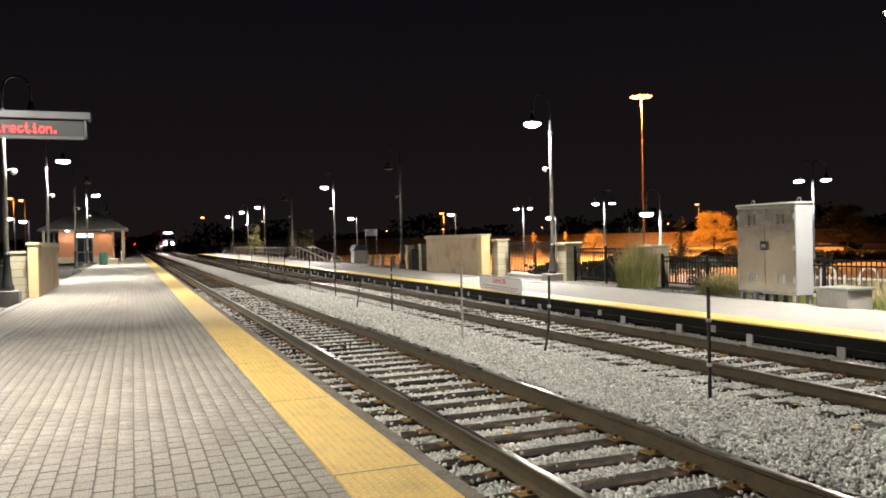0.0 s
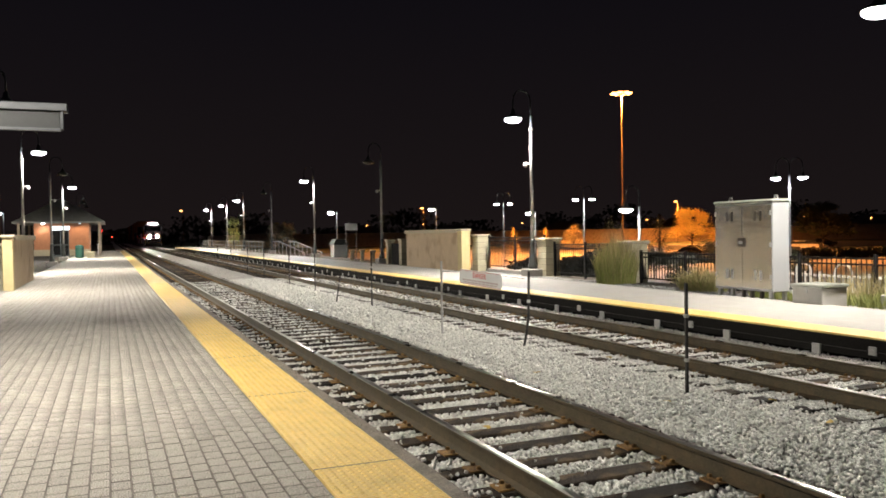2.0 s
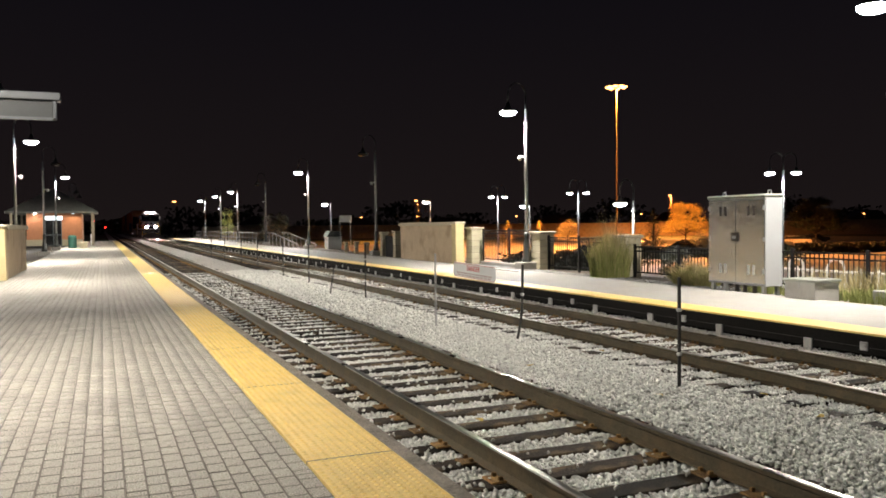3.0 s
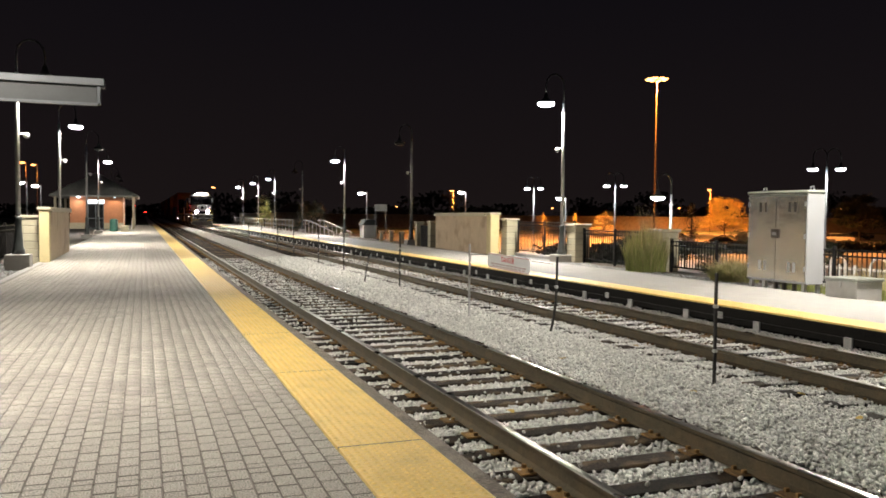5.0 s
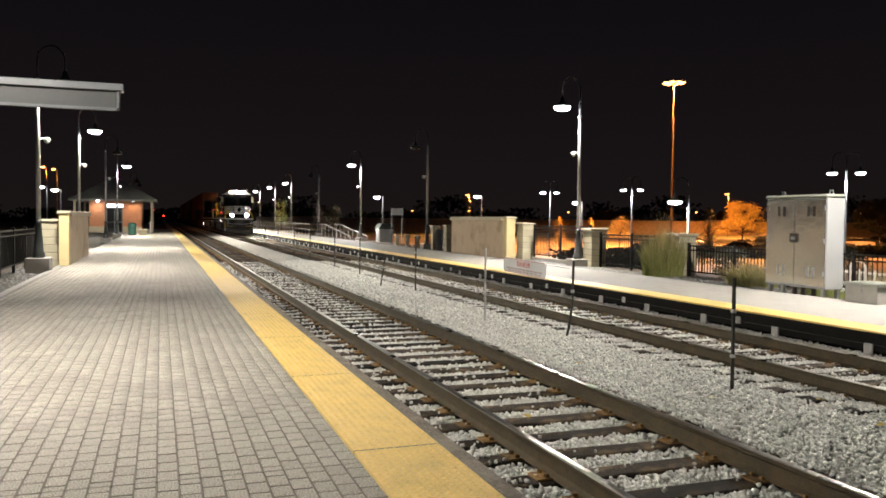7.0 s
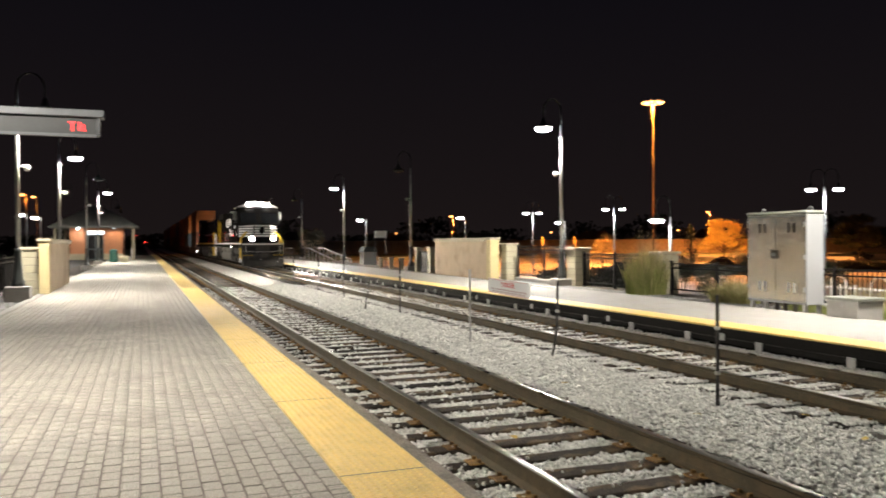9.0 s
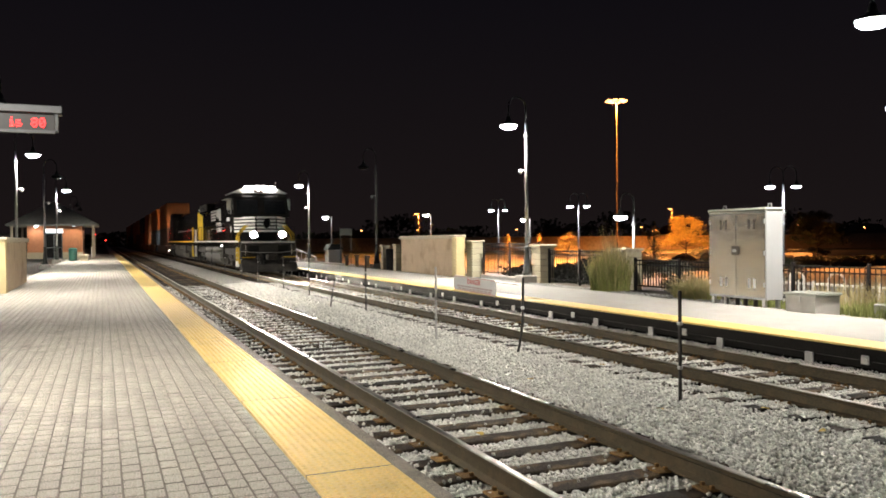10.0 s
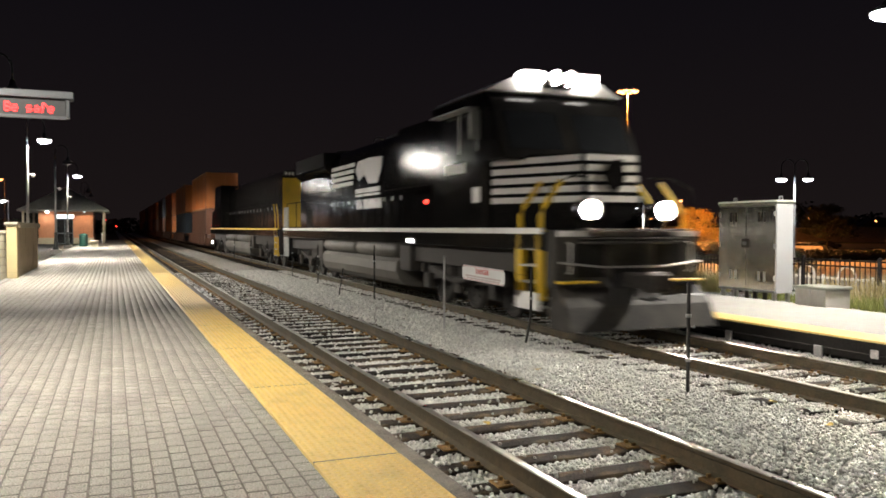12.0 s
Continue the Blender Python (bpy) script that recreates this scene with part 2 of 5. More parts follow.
def tube(bm, pts, r, seg=8, r2=None):
    """A round bar along a line of points, tapering from r to r2."""
    pts = [Vector(q) for q in pts]
    r2 = r if r2 is None else r2
    rings = []
    for i, q in enumerate(pts):
        d = (pts[min(i + 1, len(pts) - 1)] - pts[max(i - 1, 0)]).normalized()
        u = d.cross(Vector((0, 0, 1)) if abs(d.z) < 0.9 else Vector((1, 0, 0))).normalized()
        v = d.cross(u)
        k = r + (r2 - r) * i / max(1, len(pts) - 1)
        rings.append([bm.verts.new(q + k * (math.cos(a) * u + math.sin(a) * v)) for a in [2 * math.pi * j / seg for j in range(seg)]])
    for a, b in zip(rings, rings[1:]):
        for j in range(seg):
            bm.faces.new((a[j], a[(j + 1) % seg], b[(j + 1) % seg], b[j]))
    bm.faces.new(rings[0][::-1])
    bm.faces.new(rings[-1])
    return bm


def lathe(bm, prof, seg=16, at=(0, 0, 0), axis="z", caps=True):
    """A turned shape: prof holds (radius, height) pairs."""
    rings = []
    for r, h in prof:
        ring = []
        for j in range(seg):
            a = 2 * math.pi * j / seg
            c = (r * math.cos(a), r * math.sin(a), h)
            c = c if axis == "z" else ((c[0], h, c[1]) if axis == "y" else (h, c[0], c[1]))
            ring.append(bm.verts.new(Vector(at) + Vector(c)))
        rings.append(ring)
    for a, b in zip(rings, rings[1:]):
        for j in range(seg):
            bm.faces.new((a[j], a[(j + 1) % seg], b[(j + 1) % seg], b[j]))
    if caps:
        bm.faces.new(rings[0][::-1])
        bm.faces.new(rings[-1])
    bmesh.ops.recalc_face_normals(bm, faces=bm.faces)
    return bm


def prism(bm, outline, y0, y1, axis="y"):
    """An outline of (x, z) pairs drawn out along y (or of (y, z) pairs along x)."""
    mk = (lambda a, b, c: (a, c, b)) if axis == "y" else (lambda a, b, c: (c, a, b))
    r0 = [bm.verts.new(mk(a, b, y0)) for a, b in outline]
    r1 = [bm.verts.new(mk(a, b, y1)) for a, b in outline]
    n = len(outline)
    for j in range(n):
        bm.faces.new((r0[j], r0[(j + 1) % n], r1[(j + 1) % n], r1[j]))
    bm.faces.new(r0[::-1])
    bm.faces.new(r1)
    bmesh.ops.recalc_face_normals(bm, faces=bm.faces)
    return bm


def soup(name, verts, faces, material):
    """One mesh out of numpy arrays: verts n x 3, faces m x k."""
    me = bpy.data.meshes.new(name)
    verts, faces = np.asarray(verts, np.float32), np.asarray(faces, np.int32)
    me.vertices.add(len(verts))
    me.vertices.foreach_set("co", verts.ravel())
    me.loops.add(faces.size)
    me.loops.foreach_set("vertex_index", faces.ravel())
    me.polygons.add(len(faces))
    me.polygons.foreach_set("loop_start", np.arange(0, faces.size, faces.shape[1], dtype=np.int32))
    me.materials.append(material)
    me.update(calc_edges=True)
    me.validate()
    return me


def text_mesh(name, body, size, material, depth=0.004):
    cu = bpy.data.curves.new(name, "FONT")
    cu.body, cu.size, cu.extrude, cu.align_x, cu.align_y = body, size, depth, "CENTER", "CENTER"
    ob = bpy.data.objects.new(name, cu)
    me = bpy.data.meshes.new_from_object(ob)
    bpy.data.objects.remove(ob)
    me.materials.clear()
    me.materials.append(material)
    return me


def lamp_light(x, y, z, watts, colour, size=0.25, spread=164, blend=0.4):
    ld = bpy.data.lights.new("lamp_light", "SPOT")
    ld.energy, ld.color, ld.shadow_soft_size = watts, colour, size
    ld.spot_size, ld.spot_blend = radians(spread), blend
    ob = new("lamp_light", ld)
    ob.matrix_basis = pose(x, y, z)
    return ob

# ---- ground, platforms and tracks ----
Y0, Y1 = -14.0, 112.0          # near platform, from behind the camera to its far end
T1, T2 = 3.56, 8.00            # track centre lines
PZ = 0.20                      # platform level above the railheads
rng = np.random.default_rng(4)

ground = part("ground", prism(bmesh.new(), [(-600, -4), (-600, -0.62), (11.3, -0.62), (15.4, -0.7), (18.0, -1.8), (900, -1.8), (900, -4)], -300, 1200), LAWN, None)
tagged(ground, "dark dry grass and soil reaching to the horizon", "ground", kind="structure")
ballast = part("ballast_bed", prism(bmesh.new(), [(1.2, -0.62), (1.6, -0.25), (2.1, -0.225), (4.9, -0.225), (5.2, -0.19), (6.3, -0.19), (6.7, -0.215),
                                                  (9.6, -0.215), (10.6, -0.3), (11.2, -0.62)], -30, 620), BALLAST_BED, None)
tagged(ballast, "bed of pale grey crushed stone under both tracks", "ballast", kind="structure")

slab = part("platform_near", B(-2.95, 1.93, Y0, Y1, -0.6, PZ - 0.055), CONC_DARK, None)
tagged(slab, "long brick-paved station platform with a yellow tactile edge", "platform", kind="structure")
part("joint_bed", B(-2.9, 1.19, Y0 + 0.01, Y1 - 0.01, PZ - 0.056, PZ - 0.007), JOINT, slab)
part("edge_beam", B(1.815, 1.945, Y0, Y1, PZ - 0.30, PZ - 0.006, 0.012), EDGE, slab, "weathered brown-grey platform edge")
part("side_kerb", B(-3.06, -2.905, Y0, Y1, -0.5, PZ + 0.003, 0.01), CONC, slab, "concrete kerb")

slab2 = part("platform_far", B(9.75, 13.15, -14, 135, -0.08, PZ), CONC, None)
tagged(slab2, "pale concrete opposite platform with a yellow edge strip", "platform", kind="structure")
part("yellow_edge", B(9.70, 10.33, -13.99, 134.99, PZ - 0.02, PZ + 0.006), TACTILE, slab2, "yellow tactile edge strip")
part("fascia", B(9.86, 9.98, -13.9, 134.9, -0.45, -0.081), BLACK_FACE, slab2, "black timber face")
part("fascia_board", B(9.705, 9.8, -13.9, 134.9, -0.10, PZ - 0.021, 0.01), BLACK_FACE, slab2, "black edge board")
bracket_me = mesh_of("bracket", box(box(bmesh.new(), -0.035, 0.0, -0.075, 0.075, -0.40, 0.08, 0.006), -0.05, -0.03, -0.025, 0.025, -0.12, -0.06), GALV)
plate_me = mesh_of("junction_plate", box(box(bmesh.new(), -0.03, 0.0, -0.06, 0.06, -0.06, 0.06, 0.006), -0.045, -0.028, -0.04, 0.0, -0.02, 0.02), GALV)
for i in range(56):
    y = 6.95 + 1.87 * (i - 4)
    share("bracket", bracket_me, slab2, pose(9.70, y, -0.06))
    if i % 2 == 0:
        share("junction_plate", plate_me, slab2, pose(9.712, y + 0.93, 0.02))

part("cable", tube(bmesh.new(), [(9.69, -13.8 + 7.4 * k, 0.0 + 0.015 * math.sin(2.3 * k)) for k in range(20)], 0.005, 5), STAKE, slab2, "thin cable along the fascia")
part("expansion_joint", B(-2.83, 1.19, 4.90, 4.915, PZ - 0.03, PZ + 0.0005), JOINT, slab, "dark joint across the paving")
verge = part("verge_far", B(13.15, 15.4, -14, 135, -2.4, 0.13), SOIL, None)
tagged(verge, "strip of soil and gravel behind the platform", "verge", kind="structure")
verge_near = part("verge_near", B(-4.6, -3.06, Y0, Y1, -0.6, 0.10), SOIL, None)
tagged(verge_near, "strip of soil and gravel beside the paving", "verge", kind="structure")
path_near = part("path_near", B(-14, -4.6, -20, 130, -0.6, 0.02), ASPHALT, None)
tagged(path_near, "dark asphalt path behind the near platform", "path", kind="structure")
lot = part("parking_lot", B(19.0, 170, -80, 150, -2.4, -1.76), LOT, None)
tagged(lot, "wide asphalt parking lot under orange lamps", "parking lot", kind="structure")


# rails
def rail_bm(y0, y1):
    bm = bmesh.new()
    prof = [(-0.070, -0.172), (0.070, -0.172), (0.070, -0.160), (0.012, -0.140), (0.009, -0.050), (0.036, -0.036), (0.036, -0.008),
            (0.026, 0.0), (-0.026, 0.0), (-0.036, -0.008), (-0.036, -0.036), (-0.009, -0.050), (-0.012, -0.140), (-0.070, -0.160)]
    prism(bm, prof, y0, y1)
    for f in bm.faces:
        if f.normal.z > 0.5 and f.calc_center_median().z > -0.02:
            f.material_index = 1
    return bm


TIE_AT = {}
for c, nm in ((T1, "brown railway rails with polished heads on the near track"), (T2, "brown railway rails with polished heads on the far track")):
    track = thing("railway_track", nm, "track", kind="structure")
    for s in (-0.7535, 0.7535):
        part("rail", rail_bm(-30, 600), [RAIL_SIDE, RAIL_TOP], track, at=pose(c + s, 0, 0))
    part("far_ties", B(c - 1.3, c + 1.3, 160, 600, -0.30, -0.19), TIE, track)
    tie_mes = []
    for k in range(5):
        bm = bmesh.new()
        half_len = 1.3 if c == T1 else 1.46
        box(bm, -half_len, half_len, -0.115, 0.115, -0.18, 0.0, 0.012)
        for v in bm.verts:
            v.co += Vector((0.012 * noise.noise(v.co * 3 + Vector((k * 7, 0, 0))), 0.012 * noise.noise(v.co * 5 + Vector((0, k * 9, 0))), 0.006 * noise.noise(v.co * 9)))
        tie_mes.append(mesh_of("tie", bm, TIE))
    plate = bmesh.new()
    for s in (-1, 1):
        box(plate, s * 0.7535 - 0.19, s * 0.7535 + 0.19, -0.09, 0.09, 0.0, 0.016, 0.003)
        for dx in (-0.105, 0.105):
            for dy in (-0.055, 0.055):
                box(plate, s * 0.7535 + dx - 0.018, s * 0.7535 + dx + 0.018, dy - 0.014, dy + 0.014, 0.016, 0.045, 0.004)
    plate_tie = mesh_of("tie_plate", plate, RUST)
    rnd = random.Random(int(c * 10))
    y = -6.0
    TIE_AT[c] = []
    while y < 160:
        share("tie", tie_mes[rnd.randrange(5)], track, pose(c + rnd.uniform(-0.07, 0.07), y, (-0.176 if c == T1 else -0.165) + rnd.uniform(-0.010, 0.004), 0, 0, rnd.uniform(-1.4, 1.4)))
        if y < 70:
            share("tie_plate", plate_tie, track, pose(c, y, -0.176))
        TIE_AT[c].append(y)
        y += 0.535 + rnd.uniform(-0.02, 0.02)

# ballast stones: nearest ones as loose stones, one mesh
def stones(name, label, x0, x1, y0, y1, count, s0, s1, zfun, seed, material=STONE):
    r = np.random.default_rng(seed)
    cube = np.array([(i, j, k) for i in (-1, 1) for j in (-1, 1) for k in (-1, 1)]) * 0.62
    quads = np.array([(0, 1, 3, 2), (4, 6, 7, 5), (0, 4, 5, 1), (2, 3, 7, 6), (0, 2, 6, 4), (1, 5, 7, 3)])
    x, yy = r.uniform(x0, x1, count), r.uniform(y0, y1, count)
    z = zfun(x, yy, r)
    keep = z > -5
    x, yy, z = x[keep], yy[keep], z[keep]
    n = len(x)
    size = r.uniform(s0, s1, n) * (0.75 + 0.5 * r.random(n))
    v = cube[None] * (1 + r.uniform(-0.38, 0.38, (n, 8, 3))) * np.stack([np.ones(n), r.uniform(0.6, 1, n), r.uniform(0.45, 0.85, n)], 1)[:, None]
    q = r.normal(size=(n, 4)) * np.array([1, 0.6, 0.6, 1])
    q /= np.linalg.norm(q, axis=1)[:, None]
    w, a, b, c = q.T
    rot = np.stack([1 - 2 * (b * b + c * c), 2 * (a * b - c * w), 2 * (a * c + b * w), 2 * (a * b + c * w), 1 - 2 * (a * a + c * c), 2 * (b * c - a * w),
                    2 * (a * c - b * w), 2 * (b * c + a * w), 1 - 2 * (a * a + b * b)], 1).reshape(n, 3, 3)
    v = np.einsum("nij,nkj->nki", rot, v) * (size / 2)[:, None, None] + np.stack([x, yy, z], 1)[:, None]
    f = quads[None] + (np.arange(n) * 8)[:, None, None]
    ob = new(name, soup(name, v.reshape(-1, 3), f.reshape(-1, 4), material))
    return tagged(ob, label, "ballast", kind="stuff")


def bed_level(x, yy, r):
    """Where a stone lies: heaped between the tracks, a little under the tie tops inside them, none on rails, few on ties."""
    n = len(x)
    z = np.full(n, -0.175) + 0.012 * r.normal(size=n)
    mid = (x > T1 + 1.32) & (x < T2 - 1.32)
    z = np.where(mid, -0.180 + 0.045 * np.sin((x - T1 - 1.32) / (T2 - T1 - 2.64) * np.pi) + 0.012 * r.normal(size=n), z)
    for c, low, spill in ((T1, -0.206, 0.015), (T2, -0.194, 0.06)):
        d = np.abs(x - c)
        at = np.array(TIE_AT[c])
        gap = np.abs(yy[:, None] - at[None]).min(1)
        within = d < (1.27 if c == T1 else 1.50)
        z = np.where(within, low + 0.008 * r.normal(size=n), z)
        hidden = np.random.default_rng(17).choice([0.0, 0.02, 0.12, 0.5], len(at))[np.abs(yy[:, None] - at[None]).argmin(1)]
        cover = np.where(d > 1.20, hidden, np.where(d > 0.84, 0.95, spill)) if c == T2 else np.where(d > 0.95, spill * 3, spill)
        z = np.where(within & (gap < (0.125 if c == T1 else 0.145)), np.where(r.random(n) < cover, -0.165, -9), z)
        z = np.where(np.abs(d - 0.7535) < 0.075, -9, z)
    return z


stones("ballast_stones", "pale grey crushed stones lying between and beside the rails", 1.9, 9.85, 3.0, 14, 138000, 0.030, 0.053, bed_level, 1)
stones("ballast_stones", "pale grey crushed stones lying between and beside the rails", 1.9, 9.85, 14, 36, 60000, 0.05, 0.08, bed_level, 2)

# yellow tactile panels with their domes
PANEL = 2.655
bm = box(bmesh.new(), -0.302, 0.302, 0.008, PANEL - 0.008, -0.05, 0.0, 0.003)
nx, ny = 10, 43
for i in range(nx):
    for j in range(ny):
        cx, cy = -0.302 + 0.604 * (i + 0.5) / nx, PANEL * (j + 0.5) / ny
        lo = [bm.verts.new((cx + 0.0185 * math.cos(a), cy + 0.0185 * math.sin(a), 0.0002)) for a in [math.pi / 3 * k for k in range(6)]]
        hi = [bm.verts.new((cx + 0.0105 * math.cos(a), cy + 0.0105 * math.sin(a), 0.0065)) for a in [math.pi / 3 * k for k in range(6)]]
        for k in range(6):
            bm.faces.new((lo[k], lo[(k + 1) % 6], hi[(k + 1) % 6], hi[k]))
        bm.faces.new(hi)
panel_near = mesh_of("tactile_panel", bm, TACTILE)
panel_far = mesh_of("tactile_panel", B(-0.302, 0.302, 0.008, PANEL - 0.008, -0.05, 0.003, 0.003), TACTILE)
joint_me = mesh_of("panel_joint", B(-0.302, 0.302, -0.007, 0.007, -0.04, 0.001), JOINT)
k = -7
while 5.17 + PANEL * (k + 1) < Y1:
    share("tactile_panel", panel_near if -2 < k < 9 else panel_far, slab, pose(1.512, 5.17 + PANEL * k, PZ))
    share("panel_joint", joint_me, slab, pose(1.512, 5.17 + PANEL * k, PZ))
    k += 1

# paving: each row a strip of pavers along the platform, half a length out of step with the next
PW, PL = 0.1222, 0.186
NCOL = 33


def paver_at(col, j):
    """Corners of one paver, or None where it would leave the paving."""
    x0 = 1.195 - (col + 1) * PW
    y0 = -3 + (j + 0.5 * (col % 2)) * PL
    return x0, y0


paver_mes = []
for k in range(4):
    bm = box(bmesh.new(), 0.0025, PW - 0.0025, 0.005, PL - 0.005, -0.05, 0.0)
    top = [e for e in bm.edges if all(v.co.z > -0.01 for v in e.verts)]
    bmesh.ops.bevel(bm, geom=top, offset=0.004, segments=1, affect="EDGES")
    for f in bm.faces:
        f.material_index = 0 if f.normal.z > 0.95 else 1
    paver_mes.append(mesh_of("paver", bm, [PAVER, JOINT]))
prnd = random.Random(8)
single, vs, fs = 0, [], []
for col in range(NCOL):
    for j in range(0, 250):
        x0, y0 = paver_at(col, j)
        x0, y0 = x0 + prnd.uniform(-0.0012, 0.0012), y0 + prnd.uniform(-0.002, 0.002)
        dz = prnd.uniform(-0.0014, 0.001)
        if 4.0 < y0 < 6.3 and col < 28 and single < 300 and y0 > 1.2 - 1.3 * (x0 - 1.2):
            share("paver", paver_mes[prnd.randrange(4)], slab, pose(x0, y0, PZ + dz, prnd.uniform(-0.2, 0.2), prnd.uniform(-0.2, 0.2), prnd.uniform(-0.4, 0.4)))
            single += 1
            continue
        n0 = len(vs)
        e, g = 0.0025, 0.0055
        x1, y1 = x0 + PW, y0 + PL
        tilt = prnd.uniform(-0.0006, 0.0006)
        for (a, b, c, d, z) in ((x0 + e, x1 - e, y0 + e, y1 - e, -0.009), (x0 + 0.9 * g, x1 - 0.9 * g, y0 + 1.4 * g, y1 - 1.4 * g, 0.0)):
            vs += [(a, c, PZ + dz + z - tilt), (b, c, PZ + dz + z - tilt), (b, d, PZ + dz + z + tilt), (a, d, PZ + dz + z + tilt)]
        fs += [(n0 + 4, n0 + 5, n0 + 6, n0 + 7)] + [(n0 + q, n0 + (q + 1) % 4, n0 + 4 + (q + 1) % 4, n0 + 4 + q) for q in range(4)]
pave_me = soup("paving", vs, fs, PAVER)
pave_me.materials.append(JOINT)
pave_me.polygons.foreach_set("material_index", (np.arange(len(fs)) % 5 > 0).astype(np.int32))
pav = new("paving", pave_me)
pav.parent = slab
tagged(pav, "worn grey-brown concrete pavers laid lengthwise", kind="stuff")
part("far_paving", B(-2.838, 1.195, -3 + 250.5 * PL, Y1 - 0.02, PZ - 0.05, PZ - 0.003), PAVER, slab)
part("rear_paving", B(-2.838, 1.195, Y0 + 0.02, -3.0, PZ - 0.05, PZ - 0.003), PAVER, slab)

# ---- platform lamps ----
WHITE_LIGHT = (1.0, 0.925, 0.82)


def lamp_post(x, y, z, lit, side, label, watts=3600.0, base=True, plinth=0.30):
    """A cast post on a block, with a shepherd's crook whose bell hangs towards the tracks; side +1 or -1 in x."""
    lp = thing("street_lamp", label, "street lamp", pose(x, y, z), "crook lamps along the platforms")
    if base:
        part("plinth", B(-0.32, 0.32, -0.32, 0.32, 0, plinth, 0.02), CONC, lp, "concrete plinth")
    z0 = plinth if base else 0.0
    part("post_base", lathe(bmesh.new(), [(0.17, z0), (0.17, z0 + 0.12), (0.13, z0 + 0.2), (0.11, z0 + 0.55), (0.09, z0 + 0.7), (0.085, z0 + 0.95), (0.095, z0 + 1.0), (0.07, z0 + 1.08)], 12), POST_DARK, lp, "fluted dark base", smooth=True)
    part("post", tube(bmesh.new(), [(0, 0, z0 + 1.0), (0, 0, 4.8), (0, 0, 5.85)], 0.068, 10, 0.045), POST_GREY, lp, smooth=True)
    part("collar", lathe(bmesh.new(), [(0.06, 5.3), (0.085, 5.33), (0.085, 5.42), (0.06, 5.45)], 10), POST_GREY, lp)
    arc = [(side * (0.36 - 0.36 * math.cos(a)), 0, 6.35 + 0.42 * math.sin(a)) for a in [math.pi * k / 12 for k in range(13)]]
    part("crook", tube(bmesh.new(), [(0, 0, 5.8)] + arc + [(side * 0.72, 0, 6.05)], 0.026, 8), POST_DARK, lp, smooth=True)
    for q in (arc[2], arc[10]):
        part("scroll_ball", lathe(bmesh.new(), [(0.012, -0.05), (0.045, -0.02), (0.045, 0.02), (0.012, 0.05)], 8, q), POST_DARK, lp)
    hd = part("bell_shade", lathe(bmesh.new(), [(0.04, 0.30), (0.07, 0.24), (0.09, 0.12), (0.16, 0.06), (0.30, -0.02), (0.33, -0.06), (0.31, -0.06), (0.05, 0.05)], 18, (side * 0.72, 0, 5.78)), POST_DARK, lp, "dark bell shade", smooth=True)
    part("lens", lathe(bmesh.new(), [(0.30, 0.0), (0.29, -0.05), (0.22, -0.11), (0.10, -0.14), (0.01, -0.145)], 18, (side * 0.72, 0, 5.72)), LAMP_GLOW if lit else GLASS_DARK, hd, "glowing glass bowl" if lit else "dark glass bowl", smooth=True)
    cm = part("camera_arm", tube(bmesh.new(), [(0, 0, 4.1), (side * 0.22, 0, 4.14)], 0.02, 6), WHITE, lp, "white camera bracket")
    part("camera_dome", lathe(bmesh.new(), [(0.03, 0.08), (0.08, 0.05), (0.085, -0.02), (0.05, -0.08), (0.01, -0.1)], 10, (side * 0.24, 0, 4.08)), WHITE, cm, "small white camera")
    if lit and watts:
        lamp_light(x + side * 0.72, y, z + 5.50, watts, WHITE_LIGHT, 0.4, *((176, 0.2) if y > 30 else (164, 0.4)))
    return lp


LIT = "tall crook lamp post, lit, on a concrete plinth"
UNLIT = "tall crook lamp post, unlit, on a concrete plinth"
for y, lit in ((-5.5, 0), (10.8, 1), (25.6, 1), (43.0, 0), (59.0, 1), (76.0, 0), (93.0, 1), (107.0, 1), (124.0, 1)):
    lamp_post(14.22, y, PZ - 0.1, lit, -1, LIT if lit else UNLIT, 3100.0 if y < 20 else 4000.0)
for y, lit in ((-6.5, 0), (8.6, 1), (25.4, 1), (41.5, 1), (55.0, 0), (69.0, 1), (98.0, 0), (110.0, 0)):
    lamp_post(-3.65 if 30 < y < 50 else -3.3, y, PZ - (0.36 if 20 < y < 30 else 0.1), lit, 1, LIT if lit else UNLIT, 2200.0 if y < 20 else 2500.0 if y < 30 else 4600.0, True, 0.72 if 20 < y < 30 else 0.30)

# ---- walls, piers and fences ----
def block_pier(x, y, w, d, h, label, courses=6):
    p = thing("stone_pier", label, "pier", pose(x, y, PZ - 0.1), "stone piers")
    hh = (h + 0.1) / courses
    for k in range(courses):
        part("stone_block", B(-w / 2, w / 2, -d / 2, d / 2, k * hh + 0.006, (k + 1) * hh - 0.006, 0.012), LIME, p)
    part("core", B(-w / 2 + 0.012, w / 2 - 0.012, -d / 2 + 0.012, d / 2 - 0.012, 0.0, courses * hh), JOINT, p)
    part("cap", B(-w / 2 - 0.06, w / 2 + 0.06, -d / 2 - 0.06, d / 2 + 0.06, h + 0.1, h + 0.2, 0.02), LIME_CAP, p, "limestone cap")
    return p


